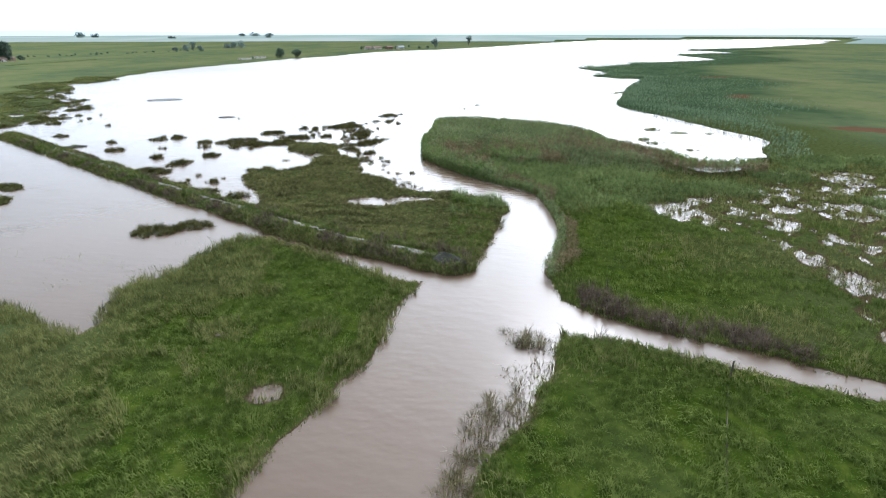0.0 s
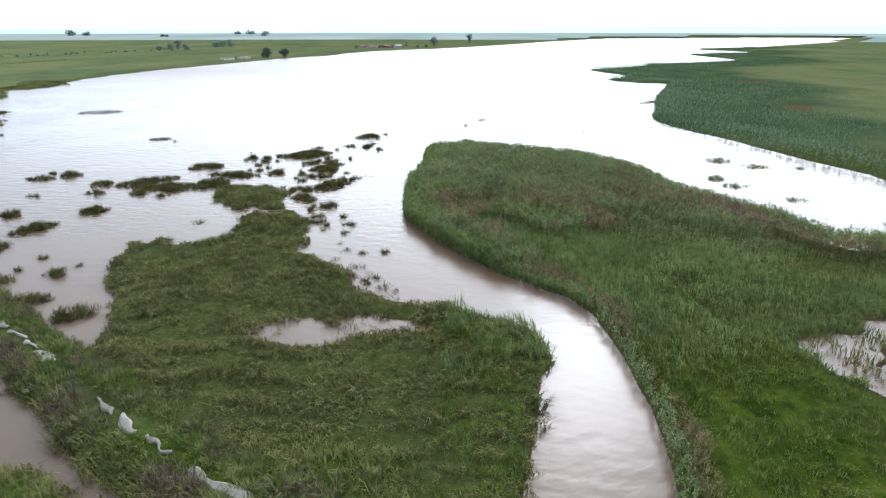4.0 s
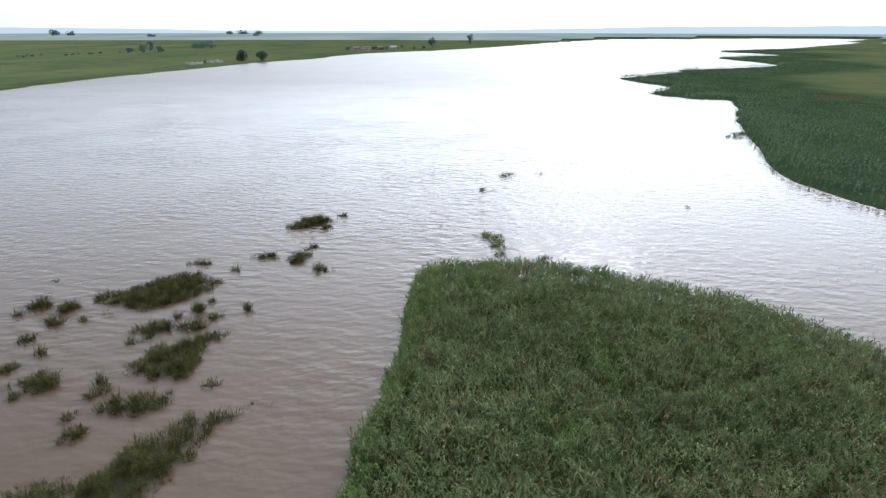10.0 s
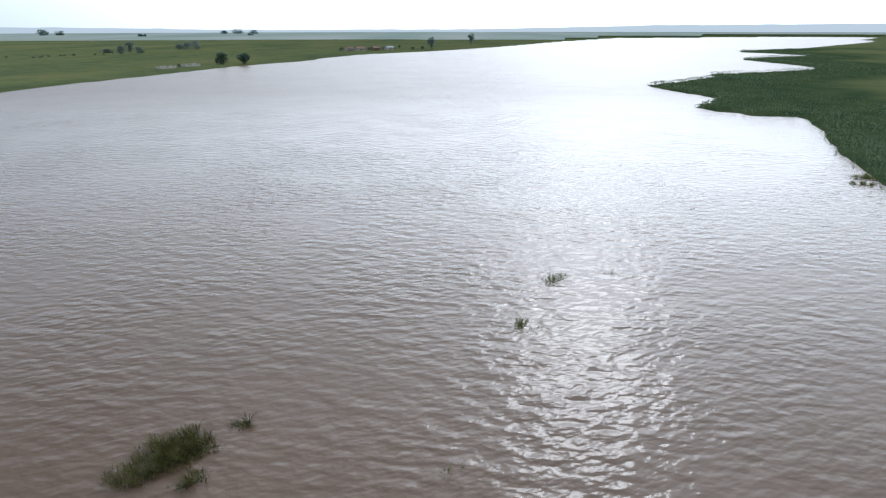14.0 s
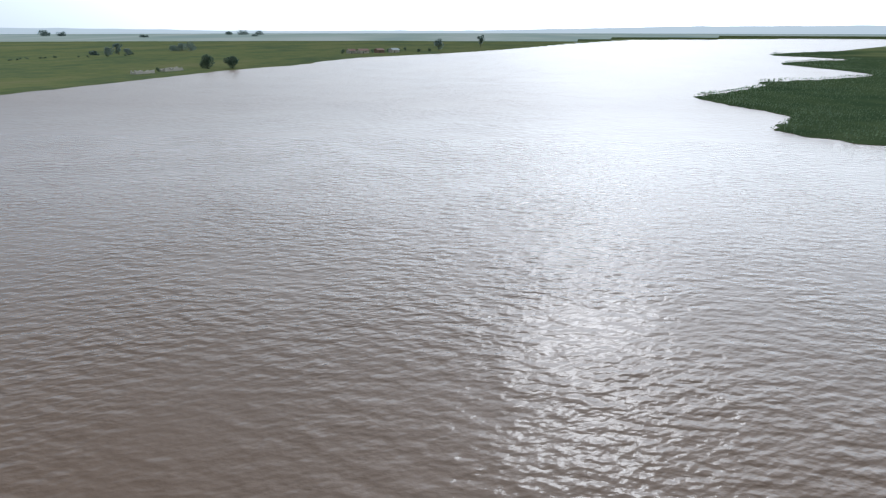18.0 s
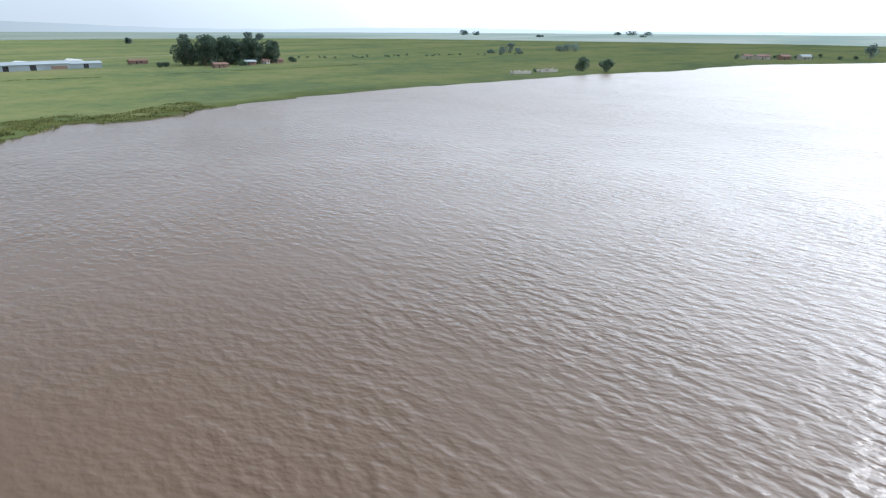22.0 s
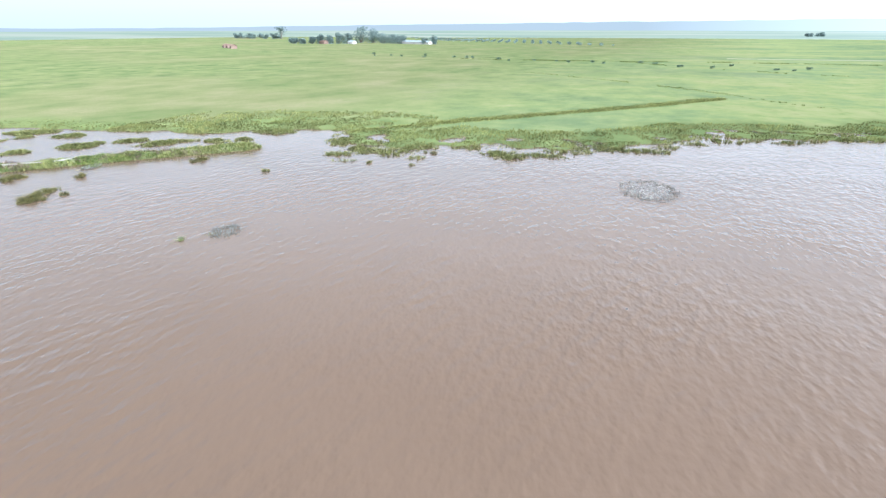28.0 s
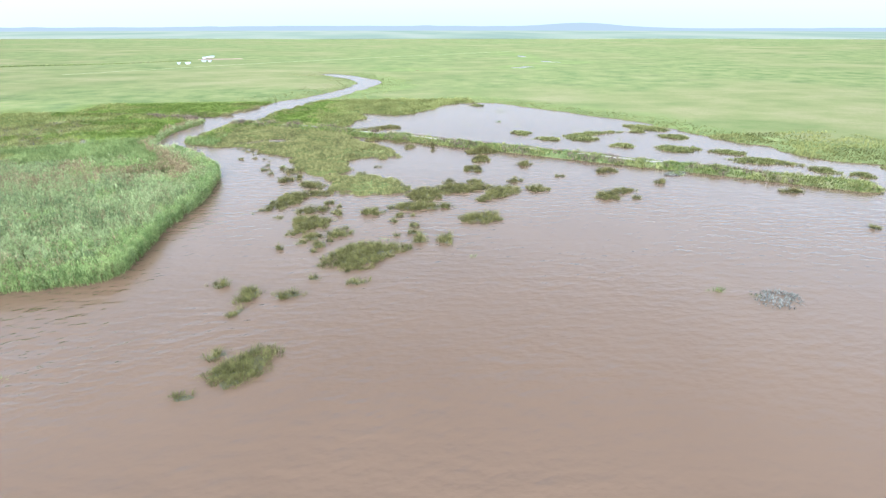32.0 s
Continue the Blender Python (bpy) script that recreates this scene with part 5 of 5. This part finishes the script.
# ---- trees ----
def leaf_cloud(lobes, count, size):
    """Small leaf sprays over the skins of several rounded lobes, uneven and open."""
    out = []
    total = sum(r ** 2 for *_, r in lobes)
    for cx, cy, cz, r in lobes:
        m = int(count * r * r / total)
        d = RNG.randn(m, 3)
        d /= np.linalg.norm(d, axis=1)[:, None]
        rad = r * (0.55 + 0.5 * RNG.rand(m) ** 0.6) * (0.85 + 0.3 * vnoise(d[:, 0] * 3 + cx, d[:, 1] * 3 + d[:, 2] * 2, 0.9, 4))
        out.append(np.array([cx, cy, cz]) + d * rad[:, None] * np.array([1, 1, 0.82]))
    c = np.vstack(out)
    m = len(c)
    a, b = RNG.randn(m, 3), RNG.randn(m, 3)
    a /= np.linalg.norm(a, axis=1)[:, None]
    b = np.cross(a, b)
    b /= np.linalg.norm(b, axis=1)[:, None]
    k = size * (0.6 + 0.8 * RNG.rand(m))[:, None]
    v = np.stack([c - a * k, c - b * k * 0.6, c + a * k, c + b * k * 0.6], 1).reshape(-1, 3)
    return v, np.arange(m)[:, None] * 4 + np.array([[0, 1, 2, 3]]), np.zeros((0, 3), int)


def tree(name, x, y, high, wide, mat, leaves, label, group, trunk_share=0.3, lobes_n=9, slim=1.0, size=0.35, seed=0):
    r = random.Random(seed)
    base_z = height_at(x, y)
    t_top = high * trunk_share
    pieces = [tube((0, 0, -0.3), (0.05 * high * r.uniform(-1, 1), 0.03 * high, t_top), high * 0.03, high * 0.02, 9)]
    lobes = []
    for k in range(lobes_n):
        a = 2 * math.pi * k / lobes_n + r.uniform(-0.4, 0.4)
        f = r.uniform(0.25, 0.85) if k else 0.0
        z = t_top + (high - t_top) * r.uniform(0.1, 0.8)
        rad = wide * 0.5 * r.uniform(0.36, 0.52)
        cx, cy = math.cos(a) * wide * 0.5 * f * 0.75, math.sin(a) * wide * 0.5 * f * 0.75
        lobes.append((cx, cy, max(min(z, high - rad * 0.75), rad * 0.5), min(rad, high * 0.5)))
        pieces.append(tube((0, 0, t_top * 0.85), (cx * 0.9, cy * 0.9, z), high * 0.014, high * 0.005, 6))
    trunk = part(name, *join(*pieces), M_BARK)
    trunk.name = name
    trunk.location = (x, y, base_z)
    stand("crown", leaf_cloud(lobes, leaves, size), mat, "", "", parent=trunk)
    return tagged(trunk, label, "tree", group)


tree("tree", -182, 614, 9.0, 11.5, M_TREE, 1500, "round dark green tree on the lake shore", "pair of shore trees", 0.05, 13, size=0.45, seed=1)
tree("tree", -165, 615, 9.0, 10.5, M_TREE, 1500, "round dark green tree standing at the water's edge", "pair of shore trees", 0.08, 13, size=0.45, seed=2)
tree("tree", -51, 952, 14.0, 14.0, M_HAZETREE, 700, "lone dark tree on the far shore", "", 0.2, 9, size=0.7, seed=3)
tree("poplar", -1, 1090, 19.0, 11.0, M_HAZETREE, 700, "tall slim dark tree on the far shore", "", 0.15, 9, size=0.7, seed=4)
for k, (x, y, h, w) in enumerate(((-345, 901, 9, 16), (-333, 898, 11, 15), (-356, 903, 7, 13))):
    tree("tree", x, y, h, w, M_HAZETREE, 600, "dark bushy tree in a clump in the pasture", "pasture clump", 0.12, 8, size=0.6, seed=10 + k)
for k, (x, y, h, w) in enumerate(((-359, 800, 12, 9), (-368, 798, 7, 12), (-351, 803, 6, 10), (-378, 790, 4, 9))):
    tree("tree", x, y, h, w, M_HAZETREE, 500, "dark tree in a farmstead clump", "pasture farm trees", 0.12, 8, size=0.6, seed=20 + k)

# gum grove
gums = []
for k in range(26):
    r = random.Random(100 + k)
    f = k / 25
    x, y = -404 + 6 * f + r.uniform(-9, 9), 461 + 62 * f + r.uniform(-3, 3)
    gums.append(tree("gum_tree", x, y, r.uniform(17, 23) - 4 * max(0, f - 0.7) / 0.3, r.uniform(11, 15), M_GUM, 1300, "tall dark gum tree in a dense grove", "gum grove", 0.04, 14, size=0.6, seed=200 + k))
for k, (x, y, h, w) in enumerate(((-378, 466, 5, 7), (-376, 486, 5, 7), (-405, 446, 3, 6), (-402, 440, 3, 5), (-392, 540, 4, 7))):
    tree("tree", x, y, h, w, M_TREE, 350, "small dark tree by the farm grove", "trees by the grove", 0.15, 7, size=0.5, seed=300 + k)

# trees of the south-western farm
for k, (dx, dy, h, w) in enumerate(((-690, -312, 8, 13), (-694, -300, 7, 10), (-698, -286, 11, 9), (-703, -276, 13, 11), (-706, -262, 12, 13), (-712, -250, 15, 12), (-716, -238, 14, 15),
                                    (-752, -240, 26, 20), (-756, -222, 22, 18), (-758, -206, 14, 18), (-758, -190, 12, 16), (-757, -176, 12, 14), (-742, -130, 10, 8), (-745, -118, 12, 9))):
    tree("tree", dx, dy, h, w * 1.3, M_HAZETREE, 1500, "grey-green gum tree sheltering a farmstead", "farmstead trees", 0.02, 14, size=0.7, seed=400 + k)
tree("tree", -900, -520, 24, 22, M_HAZETREE, 500, "tall gum tree at the end of a windbreak", "", 0.25, 9, size=0.9, seed=460)
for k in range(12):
    tree("tree", -905 + 3 * (k % 3), -640 + 10.5 * k, 10, 13, M_HAZETREE, 260, "low tree in a dense windbreak row", "windbreak", 0.1, 7, size=0.9, seed=470 + k)
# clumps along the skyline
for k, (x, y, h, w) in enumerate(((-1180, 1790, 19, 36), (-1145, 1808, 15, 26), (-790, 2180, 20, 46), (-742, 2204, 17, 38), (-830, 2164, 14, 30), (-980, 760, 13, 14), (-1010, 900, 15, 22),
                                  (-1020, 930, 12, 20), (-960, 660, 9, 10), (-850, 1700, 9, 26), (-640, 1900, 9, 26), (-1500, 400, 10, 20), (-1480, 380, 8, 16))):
    tree("tree", x, y, h, w, M_HAZETREE, 600, "pale hazy clump of trees on the skyline", "skyline clumps", 0.02, 10, size=1.6, seed=500 + k)
# a young orchard planted in rows on the far western plain
lobes = []
r = random.Random(77)
for row in range(9):
    for k in range(20):
        x, y = -905 - 21 * row + 6 * k + r.uniform(-1, 1), -175 - 20 * row + 21 * k * 0.72 + r.uniform(-1, 1)
        lobes.append((x, y, height_at(x, y) + 1.3, 1.9 * r.uniform(0.8, 1.2)))
stand("orchard", leaf_cloud(lobes, 5400, 0.7), M_HAZETREE, "young orchard trees in straight rows on the plain", "orchard")
# low thorn bushes along the pasture's old fence line
for k in range(34):
    r = random.Random(600 + k)
    f = k / 33
    tree("bush", -430 + 85 * f + r.uniform(-12, 12), 560 + 250 * f + r.uniform(-9, 9), r.uniform(1.0, 2.6), r.uniform(2, 5), M_TREE, 70, "low thorn bush on an old fence line", "fence line bushes", 0.1, 5, size=0.35, seed=610 + k)
for k in range(26):
    r = random.Random(700 + k)
    f = k / 25
    tree("bush", -400 - 60 * f + r.uniform(-14, 14), 300 - 330 * f + r.uniform(-8, 8), r.uniform(0.8, 2.2), r.uniform(2, 6), M_TREE, 70, "low scattered bush in the pasture", "pasture bushes", 0.1, 5, size=0.35, seed=710 + k)


# ---- buildings ----
def gable(name, x, y, turn, length, depth, eaves, ridge, wall, roof, label, category, openings=(), group=""):
    """A house or shed: walls with openings let in, a gabled roof with overhang."""
    base = new(name, None)
    base.location = (x, y, height_at(x, y))
    base.rotation_euler = (0, 0, radians(turn))
    a, b, th = length / 2, depth / 2, 0.25
    for pv, pf in (bevel_box(-a, a, -b, -b + th, -0.3, eaves), bevel_box(-a, a, b - th, b, -0.3, eaves)):
        part("wall", pv, pf, wall, base)
    for sgn in (-1, 1):
        x0, x1 = sorted((sgn * a, sgn * (a - th)))
        v = [(px, py, pz) for px in (x0, x1) for py, pz in ((-b + th, -0.3), (b - th, -0.3), (b - th, eaves), (0, ridge - 0.1), (-b + th, eaves))]
        part("gable_wall", v, [(4, 3, 2, 1, 0), (5, 6, 7, 8, 9)] + [(k, (k + 1) % 5, 5 + (k + 1) % 5, 5 + k) for k in range(5)], wall, base)
    for sgn in (-1, 1):
        o = 0.5
        slope = (ridge - eaves) / b
        y1, z1 = sgn * (b + o), eaves - slope * o
        v = [(px, py, pz) for px in (-a - o, a + o) for py, pz in ((0, ridge), (y1, z1), (y1, z1 + 0.12), (0, ridge + 0.12))]
        part("roof", v, [(0, 1, 2, 3), (7, 6, 5, 4), (0, 4, 5, 1), (1, 5, 6, 2), (2, 6, 7, 3), (3, 7, 4, 0)], roof, base)
    for ox, w, z0, z1, kind, mat in openings:
        pv, pf = bevel_box(ox - w / 2, ox + w / 2, -b - 0.06, -b - 0.004, z0, z1)
        part(kind, pv, pf, mat, base)
    return tagged(base, label, category, group)


shed_open = [(-28 + 5.6 * k, 2.2, 1.2, 2.6, "window", M_DARK) for k in range(5)] + [(8, 3.4, 0, 3.2, "door", M_DARK), (-6, 3.0, 0, 3.0, "door", M_DARK), (22, 9, 0.2, 2.2, "panel", M_BRICK)]
gable("long_shed", -431, 366, 88, 56, 11, 3.6, 5.0, M_SHEET, M_SHEETROOF, "long grey corrugated metal farm shed", "shed", shed_open)
gable("annex_shed", -431, 404, 88, 19, 9, 3.0, 4.2, M_SHEET, M_SHEETROOF, "lower corrugated metal annex of the long shed", "shed", [(0, 3, 0, 2.8, "door", M_DARK)])


def tunnel(x, y, turn, length, r):
    base = new("tunnel_tent", None)
    base.location = (x, y, height_at(x, y))
    base.rotation_euler = (0, 0, radians(turn))
    n = 14
    v = [(px, math.cos(math.pi * k / n) * r, math.sin(math.pi * k / n) * r * 1.25) for px in (-length / 2, length / 2) for k in range(n + 1)]
    part("cover", v, [(k, k + 1, n + 2 + k, n + 1 + k) for k in range(n)], M_WHITE, base)
    part("end_wall", [v[k] for k in range(n + 1)], [tuple(range(n, -1, -1))], M_WHITE, base)
    part("end_wall", [v[n + 1 + k] for k in range(n + 1)], [tuple(range(n + 1))], M_WHITE, base)
    tagged(base, "white domed tunnel tent behind the farm shed", "tent", "tunnel tents")


tunnel(-462, 378, 10, 12, 3.2)
tunnel(-458, 408, 10, 14, 3.6)
small = [(-1.6, 0.9, 0, 2.0, "door", M_DARK), (1.4, 1.0, 1.0, 1.9, "window", M_DARK)]
for x, y, turn, ln, wall, roof, label in ((-372, 466, 82, 9, M_BRICK, M_REDROOF, "low brick farm cottage with a red roof"),
                                          (-384, 496, 84, 8, M_BRICK, M_SHEETROOF, "small brick cottage with a metal roof"),
                                          (-388, 512, 84, 5, M_PLASTER, M_REDROOF, "tiny pale outbuilding by the grove"),
                                          (-391, 524, 84, 9, M_BRICK, M_REDROOF, "low brick cottage by the grove"),
                                          (-448, 446, 84, 12, M_BRICK, M_REDROOF, "low brick outbuilding with a red roof")):
    gable("cottage", x, y, turn, ln, 5.5, 2.5, 3.4, wall, roof, label, "house", small, "cottages by the grove")


def ruin(x, y, turn, ln, seed):
    r = random.Random(seed)
    base = new("ruin", None)
    base.location = (x, y, height_at(x, y))
    base.rotation_euler = (0, 0, radians(turn))
    for x0, x1, y0, y1 in ((-ln / 2, ln / 2, -2.5, -2.2), (-ln / 2, ln / 2, 2.2, 2.5), (-ln / 2, -ln / 2 + 0.3, -2.19, 2.19), (ln / 2 - 0.3, ln / 2, -2.19, 2.19), (-0.1, 0.2, -2.19, 2.19)):
        n = 7
        tops = [r.uniform(0.7, 2.3) for _ in range(n + 1)]
        v = []
        for k in range(n + 1):
            f = k / n
            lx = (x1 - x0) > (y1 - y0)
            for s2 in (0, 1):
                px = x0 + (x1 - x0) * (f if lx else s2)
                py = y0 + (y1 - y0) * (s2 if lx else f)
                v += [(px, py, -0.3), (px, py, tops[k])]
        f = []
        for k in range(n):
            a = 4 * k
            f += [(a, a + 4, a + 5, a + 1), (a + 2, a + 3, a + 7, a + 6), (a + 1, a + 5, a + 7, a + 3)]
        f += [(0, 1, 3, 2), (4 * n, 4 * n + 2, 4 * n + 3, 4 * n + 1)]
        part("broken_wall", v, f, M_PLASTER, base)
    tagged(base, "roofless ruin with broken pale walls near the shore", "ruin", "shore ruins")


ruin(-199, 566, 70, 13, 1)
ruin(-194, 590, 70, 14, 2)
tree("bush", -196, 578, 3.4, 3.2, M_TREE, 160, "small dark bush between two ruins", "", 0.15, 6, size=0.35, seed=800)
# far lakeside resort and the farm in the south-west
for k, (x, y, ln, wall, roof) in enumerate(((-128, 872, 12, M_PLASTER, M_REDROOF), (-112, 884, 9, M_BRICK, M_REDROOF), (-98, 900, 10, M_PLASTER, M_SHEETROOF), (-140, 868, 8, M_PLASTER, M_REDROOF))):
    gable("lake_house", x, y, 45, ln, 7, 3, 4.6, wall, roof, "low lakeside building on the far shore", "house", small, "lakeside buildings")
for k in range(9):
    r = random.Random(900 + k)
    tree("tree", -150 + 11 * k + r.uniform(-4, 4), 862 + 9 * k + r.uniform(-6, 6), r.uniform(3, 5.5), r.uniform(5, 9), M_TREE, 130, "low dark tree among lakeside buildings", "lakeside trees", 0.12, 6, size=0.6, seed=910 + k)
for x, y, ln, wall, roof, label in ((-700, -268, 12, M_BRICK, M_REDROOF, "brick farmhouse among trees"), (-712, -228, 12, M_PLASTER, M_SHEETROOF, "white farm building with a bright roof"),
                                    (-750, -148, 60, M_PLASTER, M_SHEETROOF, "long low white shed at the farm"), (-520, -262, 4, M_BRICK, M_REDROOF, "brick cottage in the pasture"),
                                    (-512, -248, 3.5, M_BRICK, M_REDROOF, "brick cottage in the pasture"), (-528, -276, 3.5, M_BRICK, M_REDROOF, "brick cottage in the pasture")):
    gable("farm_building", x, y, 70, ln, 7, 3, 4.6, wall, roof, label, "house", small, "south-western farm buildings")
for x, y, ln in ((108, -249, 3), (107, -258, 3), (106, -266, 3.4), (100, -177, 3.2), (96, -202, 3), (92, -202, 2), (106, -177, 1.6)):
    gable("farm_building", x, y, 20, ln * 0.8, 1.8, 0.9, 1.3, M_PLASTER, M_SHEETROOF, "white farm building on bare red soil", "house", [(0, 0.5, 0, 0.7, "door", M_DARK)], "southern farm buildings")
ribbon("bare_yard", [(109, -241), (93, -239), (78, -246)], 14, M_REDROOF, 0.06, "bare red soil yard", "yard", wobble=0.3)

# tracks and field edges
ribbon("dirt_track", [(-400, 330), (-399, 420), (-372, 540), (-330, 700)], 1.0, M_DIRT, 0.08, "farm track past the shed", "track")
ribbon("dirt_track", [(140, -90), (60, -180), (-40, -260), (-180, -380)], 1.6, M_DIRT, 0.08, "faint track over the southern plain", "track")
ribbon("ploughed_field", [(-520, 250), (-540, 420), (-560, 560)], 12, M_DIRT, 0.06, "strip of bare ploughed field", "field", wobble=0.05)
ribbon("trodden_line", [(32.6, 66.5), (30.5, 61.5), (28.6, 57), (26.5, 51)], 0.10, M_MUD, 0.03, "thin trodden line beside an old fence", "path", wobble=0.7)

hx = smooth_line([(113, -218), (142, -188), (176, -174), (211, -161)], False, 2)
x, y = scatter(100, 300, -260, -80, 0.5)
keep = (to_segments(x, y, hx[:-1], hx[1:]) < 5 * vnoise(x, y, 12, 95)) & (RNG.rand(len(x)) < 0.8)
x, y = x[keep], y[keep]
stand("ditch_growth", blades(np.stack([x, y, relief(x, y)[0]], 1), np.full(len(x), 0.9), 6, 0.8, 0.16, 0.7), M_WEED, "dark strip of weeds along a ditch in the plain", "weeds")

# thin growth along old drains of the western pasture
for line_points, wide, tall in (([(-329, 154), (-272, 242), (-234, 276), (-221, 298)], 3.0, 0.5), ([(-433, 55), (-443, 146), (-467, 256), (-468, 339)], 5.0, 0.8), ([(-459, 173), (-378, 262), (-344, 386), (-331, 551)], 4.0, 0.6)):
    dl = smooth_line(line_points, False, 2)
    x, y = scatter(dl[:, 0].min() - 8, dl[:, 0].max() + 8, dl[:, 1].min() - 8, dl[:, 1].max() + 8, 0.25)
    keep = to_segments(x, y, dl[:-1], dl[1:]) < wide * (vnoise(x, y, 14, 96) * 1.4 - 0.35)
    x, y = x[keep], y[keep]
    stand("drain_growth", blades(np.stack([x, y, relief(x, y)[0]], 1), np.full(len(x), tall), 6, 1.0, 0.16, 0.8), M_WEED, "broken strip of dark weeds along an old drain", "weeds")
